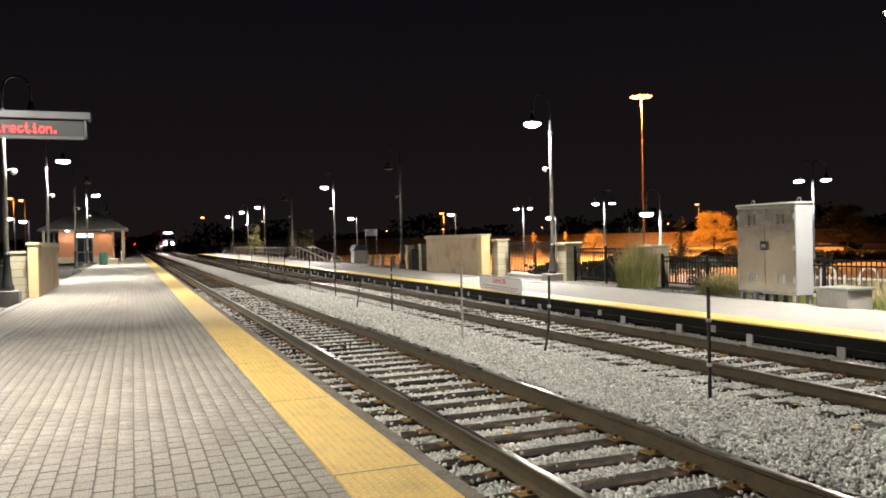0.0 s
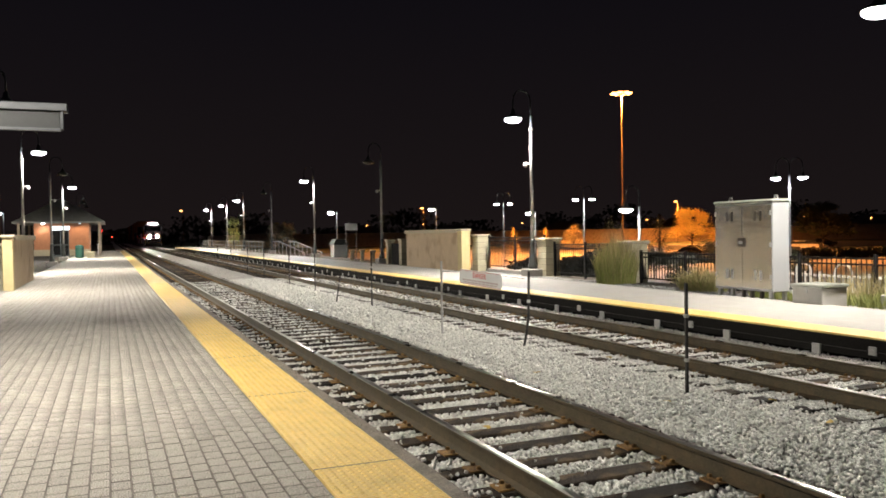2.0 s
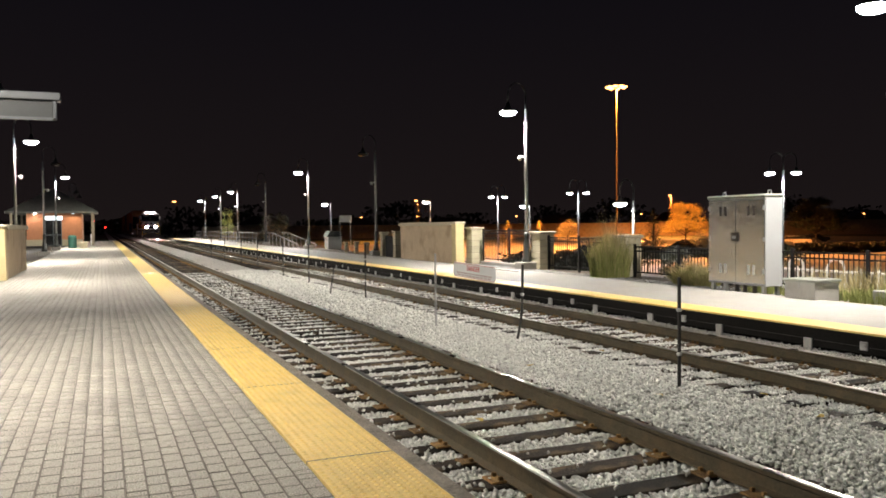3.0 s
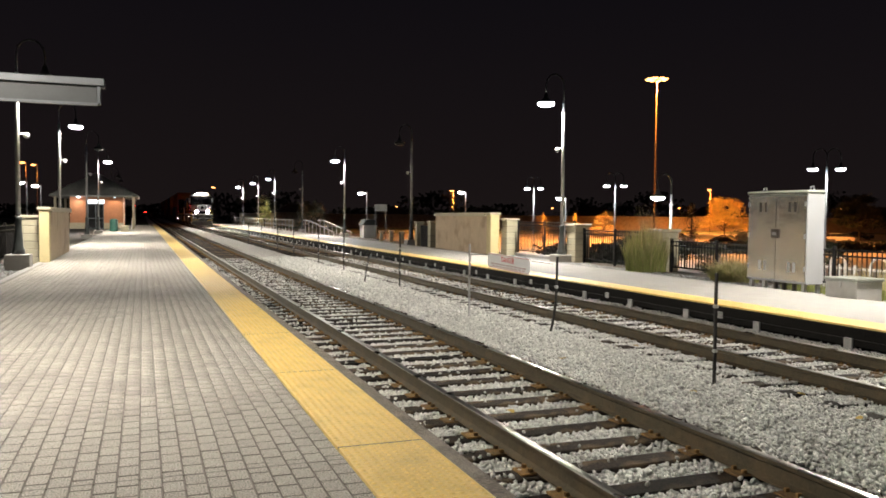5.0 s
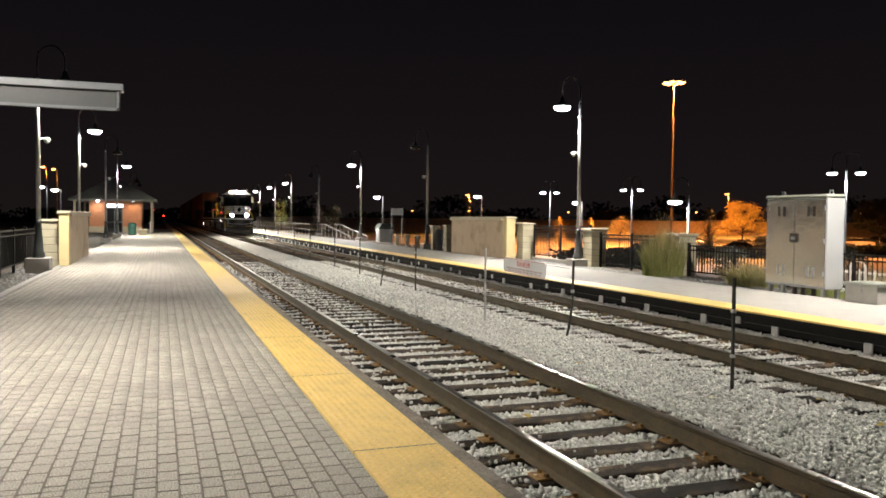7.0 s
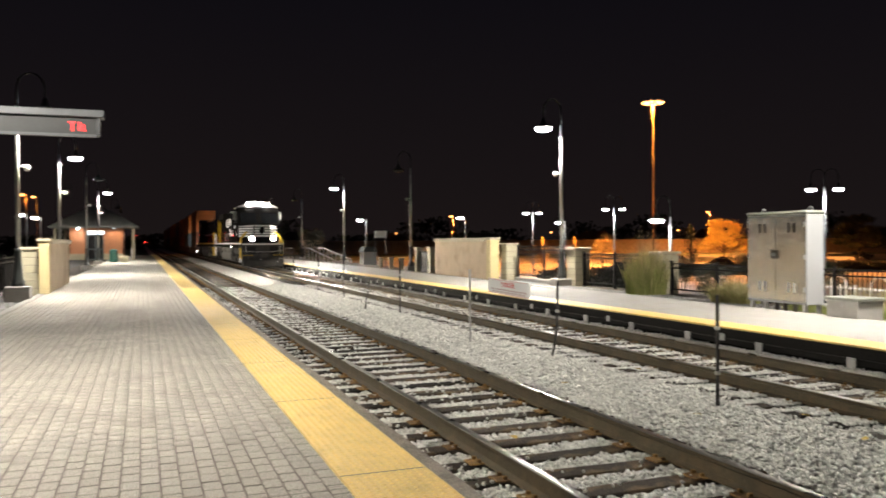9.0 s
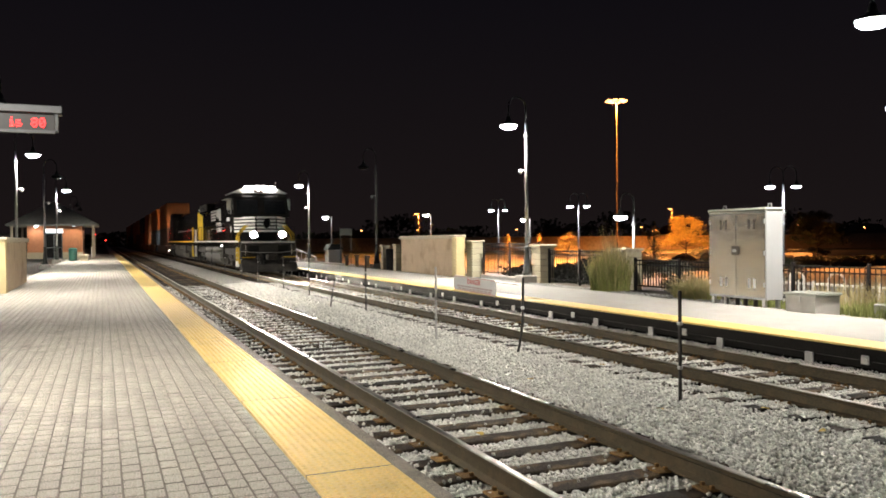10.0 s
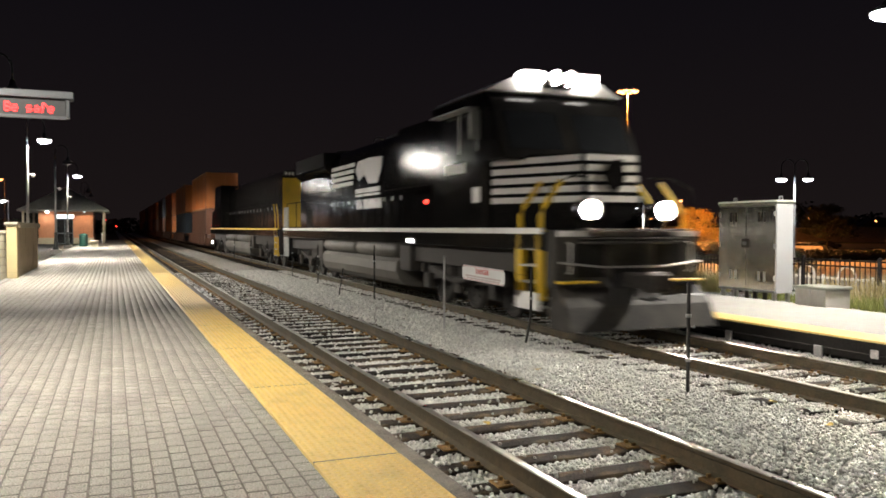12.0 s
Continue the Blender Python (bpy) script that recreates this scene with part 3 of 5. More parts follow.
def stucco_wall(x0, x1, y0, y1, h, label):
    w = thing("stucco_wall", label, "wall", kind="")
    part("panel", B(x0 + 0.04, x1 - 0.04, y0 + 0.45, y1, 0.05, PZ + h - 0.08), STUCCO_TAN, w, "stained tan stucco panel")
    part("end_pier", B(x0, x1, y0, y0 + 0.45, 0.05, PZ + h, 0.015), CREAM, w, "cream stucco end pier")
    part("pier_cap", B(x0 - 0.05, x1 + 0.05, y0 - 0.05, y0 + 0.5, PZ + h, PZ + h + 0.09, 0.015), LIME_CAP, w, "pale stone cap")
    part("coping", B(x0 - 0.05, x1 + 0.05, y0 + 0.5, y1 + 0.05, PZ + h - 0.076, PZ + h + 0.085, 0.01), LIME_CAP, w, "pale stone coping")
    return w


def fence(x, y0, y1, z0, h, label, x2=None):
    """Black bars between two rails, with posts at the ends, along y."""
    f = thing("iron_fence", label, "fence", pose(x, y0, z0), "black iron fences")
    length = math.hypot(y1 - y0, (x2 or x) - x)
    f.matrix_basis = pose(x, y0, z0, 0, 0, math.degrees(math.atan2(-((x2 or x) - x), y1 - y0)))
    for z in (0.12, h - 0.16, h - 0.03):
        part("rail", B(-0.018, 0.018, 0, length, z - 0.018, z + 0.018), BLACK_IRON, f)
    n = max(1, round(length / 2.0))
    for k in range(n + 1):
        part("post", B(-0.035, 0.035, -0.035 + length * k / n, 0.035 + length * k / n, -0.1, h + 0.06, 0.006), BLACK_IRON, f)
    me = mesh_of("bar", B(-0.009, 0.009, -0.009, 0.009, 0.12, h - 0.03), BLACK_IRON)
    k = 0.13
    while k < length - 0.05:
        share("bar", me, f, pose(0, k, 0))
        k += 0.13
    return f


stucco_wall(13.80, 14.20, 31.0, 37.9, 1.63, "tan stucco wall with a cream end pier and stone cap")
block_pier(14.6, 30.85, 0.5, 0.6, 1.38, "square limestone pier with a flat cap")
block_pier(14.75, 25.35, 0.6, 0.62, 1.22, "square limestone pier with a flat cap")
block_pier(15.0, 20.6, 0.6, 0.65, 1.12, "square limestone pier with a flat cap, half hidden by grass")
kerb = part("low_kerb_wall", B(14.45, 14.8, 25.4, 30.0, 0.05, 0.27, 0.02), CONC, None)
tagged(kerb, "low concrete kerb wall under the fence", "wall")
fence(14.62, 25.4, 30.0, 0.25, 1.32, "black iron bar fence on a low concrete kerb")
fence(14.8, 21.0, 25.0, 0.16, 1.16, "black iron bar fence between stone piers")
fence(15.0, 4.0, 20.2, 0.16, 0.92, "black iron bar fence behind the equipment cabinet")

stucco_wall(-3.02, -2.73, 27.6, 35.3, 1.63, "tan stucco wall with a cream end pier on the near platform")
block_pier(-3.38, 28.5, 0.6, 0.6, 1.36, "square limestone pier beside the near platform wall")
fence(-3.75, 18.0, 28.2, 0.3, 1.08, "black iron bar fence beside the near platform")

# ---- the train ----
SPEED, NOSE_END = 15.5, 11.3


def stripes(parent, spots, material, name="white_stripe"):
    for c in spots:
        part(name, B(*c), material, parent)


def axle(parent, y):
    bm = bmesh.new()
    for s in (-1, 1):
        lathe(bm, [(0.10, s * 0.66), (0.50, s * 0.66), (0.54, s * 0.68), (0.51, s * 0.72), (0.51, s * 0.79), (0.42, s * 0.80), (0.38, s * 0.76), (0.12, s * 0.76)], 22, (0, 0, 0), "x")
        for k in range(5):
            a = 2 * math.pi * k / 5
            box(bm, s * 0.77 - 0.012, s * 0.77 + 0.012, 0.25 * math.cos(a) - 0.05, 0.25 * math.cos(a) + 0.05, 0.25 * math.sin(a) - 0.05, 0.25 * math.sin(a) + 0.05)
    tube(bm, [(-0.8, 0, 0), (0.8, 0, 0)], 0.09, 10)
    return part("wheelset", bm, LOCO_GREY, parent, "grimy steel wheels", pose(0, y, 0.53))


def bogie(parent, y0, y1):
    tr = None
    for s in (-1, 1):
        bm = bmesh.new()
        prism(bm, [(y0 - 0.35, 0.62), (y0 - 0.2, 0.95), (y1 + 0.2, 0.95), (y1 + 0.35, 0.62), (y1 + 0.1, 0.5), (y1 - 0.5, 0.62), ((y0 + y1) / 2, 0.55), (y0 + 0.5, 0.62), (y0 - 0.1, 0.5)],
              s * 0.98, s * 1.12, "x")
        for k in range(3):
            yy = y0 + (y1 - y0) * k / 2
            box(bm, min(s * 1.10, s * 1.24), max(s * 1.10, s * 1.24), yy - 0.17, yy + 0.17, 0.36, 0.72, 0.03)
            lathe(bm, [(0.09, 0.72), (0.09, 1.0)], 8, (s * 1.16, yy + 0.32, 0))
        tube(bm, [(s * 1.2, y0 + 0.3, 0.85), (s * 1.2, (y0 + y1) / 2, 0.6), (s * 1.2, y1 - 0.3, 0.85)], 0.06, 8)
        part("side_frame", bm, LOCO_GREY, parent, "grimy cast bogie frame")
    return [axle(parent, y0 + (y1 - y0) * k / 2) for k in range(3)]


def handrail(parent, x, y0, y1, z0, material, n=7):
    bm = bmesh.new()
    tube(bm, [(x, y0, z0 + 1.02), (x, y1, z0 + 1.02)], 0.018, 6)
    for k in range(n + 1):
        y = y0 + (y1 - y0) * k / n
        tube(bm, [(x, y, z0), (x, y, z0 + 1.02)], 0.016, 6)
    part("handrail", bm, material, parent)


def light_drum(parent, x, y, z, r, name):
    """A lamp set deep in a hooded drum: a small hot lamp at the bottom of a glowing bowl, so that its beam stays narrow."""
    d = part(name, lathe(bmesh.new(), [(0.06, 0.305), (r + 0.012, 0.02), (r + 0.015, -0.13), (r + 0.03, -0.13), (r + 0.04, 0.12), (r * 0.7, 0.32), (0.02, 0.34)], 20, (x, y, z), "y"), LOCO_BLACK, parent, "round lamp housing with a short hood")
    part("reflector", lathe(bmesh.new(), [(0.05, 0.285), (r * 0.75, 0.12), (r, -0.02), (r + 0.006, -0.06)], 20, (x, y, z), "y", False), HEAD_GLOW, d, "glaring lit reflector bowl", smooth=True)
    part("lamp", lathe(bmesh.new(), [(0.012, 0.270), (0.036, 0.273), (0.045, 0.280), (0.02, 0.286)], 14, (x, y, z), "y"), BEAM_GLOW, d, "glaring lit lamp")


def deck_and_below(lo, sill_mat, length, tank0, tank1, truck_a, truck_b):
    part("frame_deck", B(-1.5, 1.5, 0.15, length, 1.38, 1.70, 0.02), LOCO_BLACK, lo)
    for s in (-1, 1):
        part("sill_stripe", B(min(s * 1.500, s * 1.512), max(s * 1.500, s * 1.512), 0.2, length - 0.1, 1.66, 1.76), sill_mat, lo)
    t = bmesh.new()
    prism(t, [(-1.36, 1.0), (-1.45, 0.90), (-1.46, 0.66), (-1.38, 0.46), (-1.2, 0.32), (-0.9, 0.27), (0.9, 0.27), (1.2, 0.32), (1.38, 0.46), (1.46, 0.66), (1.45, 0.90), (1.36, 1.0)], tank0, tank1)
    part("fuel_tank", t, TANK, lo, "dusty grey fuel tank")
    for s in (-1, 1):
        for k in range(2):
            y = tank0 + 0.1 + k * (tank1 - tank0) / 2
            ln = (tank1 - tank0) / 2 - 0.2
            part("air_tank", lathe(bmesh.new(), [(0.05, y), (0.16, y + 0.04), (0.215, y + 0.12), (0.215, y + ln - 0.12), (0.16, y + ln - 0.04), (0.05, y + ln)], 18, (s * 1.25, 0, 1.21), "y"), TANK, lo, "long grey air reservoir", smooth=True)
    for y0, y1 in ((truck_a[0] - 1.3, truck_a[1] + 1.2), (truck_b[0] - 0.4, truck_b[1] + 1.2)):
        part("bolster", B(-1.3, 1.3, y0, y1, 0.96, 1.38, 0.02), LOCO_GREY, lo, "grimy underframe over the wheels")
    for y in (tank0 - 0.9, tank1 + 0.15):
        for s in (-1, 1):
            part("battery_box", B(min(s * 0.9, s * 1.42), max(s * 0.9, s * 1.42), y, y + 0.75, 0.72, 1.36, 0.03), LOCO_GREY, lo, "grimy equipment box")
    return bogie(lo, *truck_a) + bogie(lo, *truck_b)


def lead_locomotive():
    lo = thing("locomotive", "black freight locomotive with white nose stripes and glaring headlights", "locomotive")
    L = 21.9
    axles = deck_and_below(lo, LOCO_WHITE, L, 7.6, 15.2, (2.6, 6.1), (16.3, 19.8))
    # nose: narrow flat front, slanting cheeks back to the cab
    plan = [(-0.55, 0.30), (0.55, 0.30), (1.40, 2.35), (1.40, 2.9), (-1.40, 2.9), (-1.40, 2.35)]
    nose = bmesh.new()
    lo_v = [nose.verts.new((x, y, 1.72)) for x, y in plan]
    hi_v = [nose.verts.new((x * 0.97, y + (0.16 if y < 2 else 0), 3.05 + (0.10 if y > 2 else 0))) for x, y in plan]
    for k in range(6):
        nose.faces.new((lo_v[k], lo_v[(k + 1) % 6], hi_v[(k + 1) % 6], hi_v[k]))
    nose.faces.new(lo_v[::-1])
    nose.faces.new(hi_v)
    bmesh.ops.recalc_face_normals(nose, faces=nose.faces)
    bmesh.ops.bevel(nose, geom=list(nose.edges), offset=0.05, segments=2, affect="EDGES")
    ns = part("nose", nose, LOCO_BLACK, lo)
    for k in range(5):
        z0 = 2.21 + 0.178 * k
        dy = (z0 - 1.72) / 1.33 * 0.16
        part("nose_stripe", B(-0.50, 0.50, 0.285 + dy - 0.012, 0.30 + dy + 0.03, z0, z0 + 0.108), LOCO_WHITE, ns)
        for s in (-1, 1):
            a = Vector((s * 0.58, 0.36 + dy, 0))
            b = Vector((s * 1.385, 2.30 + dy * 0.15, 0))
            n = Vector((s * (b - a).y, -abs((b - a).x), 0)).normalized()
            q = bmesh.new()
            vv = [q.verts.new(c) for c in (a + n * 0.015 + Vector((0, 0, z0)), b + n * 0.015 + Vector((0, 0, z0)), b + n * 0.015 + Vector((0, 0, z0 + 0.108)), a + n * 0.015 + Vector((0, 0, z0 + 0.108)))]
            ww = [q.verts.new(v.co - n * 0.03) for v in vv]
            q.faces.new(vv), q.faces.new(ww[::-1])
            for i in range(4):
                q.faces.new((vv[i], ww[i], ww[(i + 1) % 4], vv[(i + 1) % 4]))
            bmesh.ops.recalc_face_normals(q, faces=q.faces)
            part("nose_stripe", q, LOCO_WHITE, ns)
    part("nose_emblem", prism(bmesh.new(), [(-0.12, 2.45), (0.02, 2.38), (0.2, 2.6), (0.16, 2.95), (-0.05, 2.92), (-0.2, 2.7)], 0.275 + 0.05, 0.33 + 0.05), LOCO_BLACK, ns)
    # cab with slanting windscreens
    cab = bmesh.new()
    prism(cab, [(1.55, 3.0), (2.25, 4.20), (2.45, 4.36), (5.1, 4.36), (5.1, 1.72), (2.35, 1.72), (2.35, 3.0)], -1.5, 1.5, "x")
    bmesh.ops.bevel(cab, geom=list(cab.edges), offset=0.04, segments=1, affect="EDGES")
    cb = part("cab", cab, LOCO_BLACK, lo)
    roof = bmesh.new()
    prism(roof, [(-1.5, 4.365), (-1.0, 4.62), (-0.4, 4.70), (0.4, 4.70), (1.0, 4.62), (1.5, 4.365)], 2.3, 5.1)
    part("cab_roof", roof, LOCO_WHITE, cb, "dirty white cab roof")
    for s in (-1, 1):
        w = bmesh.new()
        x0, x1 = (s * 0.18, s * 1.3)
        for x in (x0, x1):
            for (y, z) in ((1.70, 3.22), (2.13, 3.96), (2.19, 3.93), (1.76, 3.19)):
                w.verts.new((x, y - 0.03, z))
        w.verts.ensure_lookup_table()
        v = w.verts
        for f in ((0, 1, 2, 3), (7, 6, 5, 4), (0, 4, 5, 1), (1, 5, 6, 2), (2, 6, 7, 3), (3, 7, 4, 0)):
            w.faces.new([v[i] for i in f])
        bmesh.ops.recalc_face_normals(w, faces=w.faces)
        part("windscreen", w, GLASS_DARK, cb, "dark windscreen pane")
        for (a, b) in ((2.75, 3.5), (3.6, 4.5)):
            pn = part("side_window", B(min(s * 1.49, s * 1.508), max(s * 1.49, s * 1.508), a, b, 3.3, 4.0), GLASS_DARK, cb, "dark side window")
            part("window_frame", B(min(s * 1.49, s * 1.515), max(s * 1.49, s * 1.515), a - 0.05, a, 3.25, 4.05), GALV, pn)
        part("mirror", B(min(s * 1.52, s * 1.74), max(s * 1.52, s * 1.74), 2.55, 2.6, 3.45, 4.0, 0.01), GALV, cb, "side mirror panel")
        part("window_awning", B(min(s * 1.5, s * 1.75), max(s * 1.5, s * 1.75), 2.7, 4.6, 4.05, 4.08), GALV, cb)
        part("cab_number", B(min(s * 1.50, s * 1.508), max(s * 1.50, s * 1.508), 3.3, 4.3, 2.86, 3.06), LOCO_WHITE, cb, "white number patch")
        part("end_patch", B(min(s * 1.50, s * 1.508), max(s * 1.50, s * 1.508), 2.6, 2.95, 2.25, 2.55), LOCO_WHITE, cb)
        # lit boards, widened to the headlights so they also stand for their glare
        part("number_board", B(min(s * 0.35, s * 0.84), max(s * 0.35, s * 0.84), 2.16, 2.42, 4.53, 4.75, 0.02), NUMBER_GLOW, cb, "lit white number board")
    part("light_box", B(-0.34, 0.34, 2.24, 2.6, 4.46, 4.80, 0.03), LOCO_BLACK, cb)
    for x in (-0.16, 0.16):
        light_drum(cb, x, 2.18, 4.63, 0.13, "headlight")
    for x in (-0.75, 0.75):
        light_drum(lo, x, 0.02, 2.06, 0.15, "ditch_light")
        part("ditch_bracket", B(x - 0.1, x + 0.1, 0.08, 0.3, 1.70, 1.90), LOCO_BLACK, lo)
    tube_bm = tube(bmesh.new(), [(1.1, 3.4, 4.6), (1.1, 3.4, 5.05)], 0.015, 6)
    part("aerial", tube_bm, GALV, cb)
    hn = bmesh.new()
    for k in range(3):
        lathe(hn, [(0.03, 0.0), (0.035, 0.28), (0.09, 0.36)], 8, (-0.3 + 0.16 * k, 4.3, 4.85), "y")
    box(hn, -0.35, 0.1, 4.28, 4.36, 4.68, 4.86)
    part("horn", hn, GALV, cb)
    # long hood with doors, louvres and grilles
    hood = bmesh.new()
    prism(hood, [(-0.97, 1.72), (-0.97, 4.05), (-0.75, 4.30), (0.75, 4.30), (0.97, 4.05), (0.97, 1.72)], 5.1, 20.9)
    hd = part("long_hood", hood, LOCO_BLACK, lo)
    rad = bmesh.new()
    prism(rad, [(-0.97, 3.6), (-1.22, 3.8), (-1.22, 4.36), (1.22, 4.36), (1.22, 3.8), (0.97, 3.6)], 15.8, 20.7)
    part("radiator_housing", rad, LOCO_BLACK, hd)
    blow = bmesh.new()
    prism(blow, [(-0.98, 2.6), (-1.4, 2.8), (-1.4, 4.2), (1.4, 4.2), (1.4, 2.8), (0.98, 2.6)], 5.15, 7.6)
    part("blower_housing", blow, LOCO_BLACK, hd)
    for k in range(3):
        part("roof_fan", lathe(bmesh.new(), [(0.62, 4.30), (0.66, 4.42), (0.62, 4.48), (0.1, 4.50)], 20, (0, 16.6 + 1.45 * k, 0)), LOCO_GREY, hd)
    part("exhaust_stack", B(-0.4, 0.4, 10.6, 11.6, 4.30, 4.50, 0.03), LOCO_GREY, hd)
    for s in (-1, 1):
        for k in range(11):
            y = 8.0 + 0.72 * k
            dr = part("hood_door", B(min(s * 0.965, s * 0.985), max(s * 0.965, s * 0.985), y, y + 0.66, 1.85, 3.5, 0.008), LOCO_BLACK, hd)
            part("latch", B(min(s * 0.98, s * 1.0), max(s * 0.98, s * 1.0), y + 0.55, y + 0.60, 2.5, 2.62), GALV, dr)
        for k in range(9):
            part("grille_slat", B(min(s * 1.21, s * 1.24), max(s * 1.21, s * 1.24), 16.0, 20.5, 3.9 + 0.055 * k, 3.925 + 0.055 * k), LOCO_GREY, hd)
        for k in range(4):
            z0 = 3.12 + 0.19 * k
            part("emblem_stripe", B(min(s * 0.975, s * 0.992), max(s * 0.975, s * 0.992), 13.2 - 0.07 * k, 15.9 - 0.22 * (3 - k) * 0.3, z0, z0 + 0.12), LOCO_WHITE, hd, "white emblem stripe")
        part("emblem_shape", prism(bmesh.new(), [(10.2, 3.78), (11.4, 3.84), (12.6, 3.80), (12.9, 3.55), (12.5, 3.2), (11.9, 3.35), (11.5, 3.08), (10.6, 3.06), (10.3, 3.4)],
                                   s * 0.975, s * 0.993, "x"), LOCO_WHITE, hd, "white emblem shape")
        part("number_bar", B(min(s * 0.985, s * 0.994), max(s * 0.985, s * 0.994), 10.4, 12.9, 2.72, 2.96), LOCO_WHITE, hd, "white lettering bar")
        part("number_bar", B(min(s * 0.985, s * 0.994), max(s * 0.985, s * 0.994), 10.2, 12.7, 2.34, 2.62), LOCO_WHITE, hd, "white lettering bar")
        handrail(lo, s * 1.42, 5.3, 21.4, 1.72, LOCO_BLACK, 9)
        # yellow step wells at the front corners
        for y in (0.25, 0.95):
            sw = part("step_stile", B(min(s * 1.38, s * 1.50), max(s * 1.38, s * 1.50), y, y + 0.17, 0.55, 1.72, 0.01), LOCO_YELLOW, lo, "yellow step stile")
            part("grab_rail", tube(bmesh.new(), [(s * 1.45, y + 0.08, 1.7), (s * 1.45, y + 0.08, 1.98), (s * 1.38, y + 0.10, 2.12), (s * 1.02, y + 0.16, 2.56)], 0.045, 8), LOCO_YELLOW, sw, "yellow grab rail")
        for k in range(4):
            part("step", B(min(s * 1.12, s * 1.5), max(s * 1.12, s * 1.5), 0.42, 0.95, 0.55 + 0.28 * k, 0.58 + 0.28 * k), GALV, lo)
        part("step_plate", B(min(s * 1.44, s * 1.515), max(s * 1.44, s * 1.515), 0.3, 1.1, 0.38, 0.68, 0.01), LOCO_WHITE, lo, "white step end plate")
        for y in (21.1, 21.6):
            part("rear_stile", B(min(s * 1.40, s * 1.50), max(s * 1.40, s * 1.50), y, y + 0.08, 0.6, 2.6, 0.01), LOCO_WHITE, lo)
    part("step_lamp", B(-1.53, -1.50, 6.3, 6.6, 1.42, 1.5), NUMBER_GLOW, lo, "small lit step lamp")
    part("red_marker", lathe(bmesh.new(), [(0.01, -0.02), (0.05, 0.0), (0.05, 0.03)], 10, (-1.53, 5.4, 2.35), "x"), SIGNAL_RED, lo, "small red lamp")
    # pilot, plough, coupler, front rails
    part("pilot_sheet", B(-1.45, 1.45, -0.12, 0.2, 0.75, 1.72, 0.03), PILOT_DUST, lo, "dusty black pilot sheet")
    part("front_stripe", B(-1.40, 1.40, -0.135, -0.115, 1.62, 1.71), LOCO_WHITE, lo, "white stripe")
    for s in (-1, 1):
        # no hollow here: a black plate on the sheet paints the recess shade
        part("pilot_recess", B(min(s * 0.5, s * 1.05), max(s * 0.5, s * 1.05), -0.128, -0.118, 0.95, 1.5), BLACK_IRON, lo, "flat black plate standing in for a shaded recess in the pilot")
        part("pilot_step", B(min(s * 0.72, s * 1.42), max(s * 0.72, s * 1.42), -0.30, -0.12, 0.86, 0.90, 0.008), LOCO_YELLOW, lo, "worn yellow step edge")
        part("grab_iron", tube(bmesh.new(), [(s * 1.2, -0.12, 1.02), (s * 1.2, -0.20, 1.04), (s * 1.2, -0.20, 1.50), (s * 1.2, -0.12, 1.52)], 0.016, 6), LOCO_WHITE, lo, "white grab iron")
        part("corner_post", tube(bmesh.new(), [(s * 1.42, 0.05, 1.72), (s * 1.40, 0.06, 2.45), (s * 1.0, 0.1, 2.62), (s * 0.62, 0.2, 2.62)], 0.02, 6), LOCO_BLACK, lo, "black front handrail")
    part("anticlimber", box(box(box(bmesh.new(), -1.0, 1.0, -0.34, -0.1, 1.50, 1.54, 0.008), -1.0, 1.0, -0.34, -0.1, 1.57, 1.60, 0.008), -1.0, 1.0, -0.34, -0.1, 1.72, 1.75, 0.008), PILOT_DUST, lo, "ribbed front ledge")
    # black plate on the pilot for the shade inside the coupler opening
    part("draft_pocket", B(-0.34, 0.34, -0.15, -0.117, 0.70, 1.12), BLACK_IRON, lo, "flat black plate standing in for the shaded coupler pocket")
    pl = bmesh.new()
    prism(pl, [(-0.62, 0.12), (-0.45, 0.5), (-0.12, 0.78), (0.1, 0.78), (0.1, 0.12)], -1.42, 1.42, "x")
    part("snow_plough", pl, PILOT_DUST, lo, "dusty snow plough")
    part("coupler", box(box(bmesh.new(), -0.16, 0.16, -0.75, 0.0, 0.78, 1.02, 0.03), -0.22, 0.22, -0.98, -0.68, 0.74, 1.06, 0.05), LOCO_GREY, lo)
    fr = bmesh.new()
    tube(fr, [(-1.4, -0.2, 1.2), (-0.6, -0.26, 1.12), (0.6, -0.26, 1.12), (1.4, -0.2, 1.2)], 0.02, 6)
    tube(fr, [(-1.4, -0.16, 0.62), (1.4, -0.3, 0.62)], 0.02, 6)
    part("uncoupling_lever", fr, GALV, lo)
    for x in (-0.5, -0.3, 0.3, 0.5):
        part("air_hose", tube(bmesh.new(), [(x, -0.12, 1.0), (x, -0.35, 0.8), (x * 0.9, -0.4, 0.45)], 0.03, 6), TYRE, lo)
    part("rear_sheet", B(-1.45, 1.45, L - 0.1, L + 0.05, 0.7, 1.72, 0.02), LOCO_GREY, lo)
    part("rear_coupler", B(-0.18, 0.18, L, L + 0.65, 0.75, 1.05, 0.04), RUST, lo)
    return lo, axles


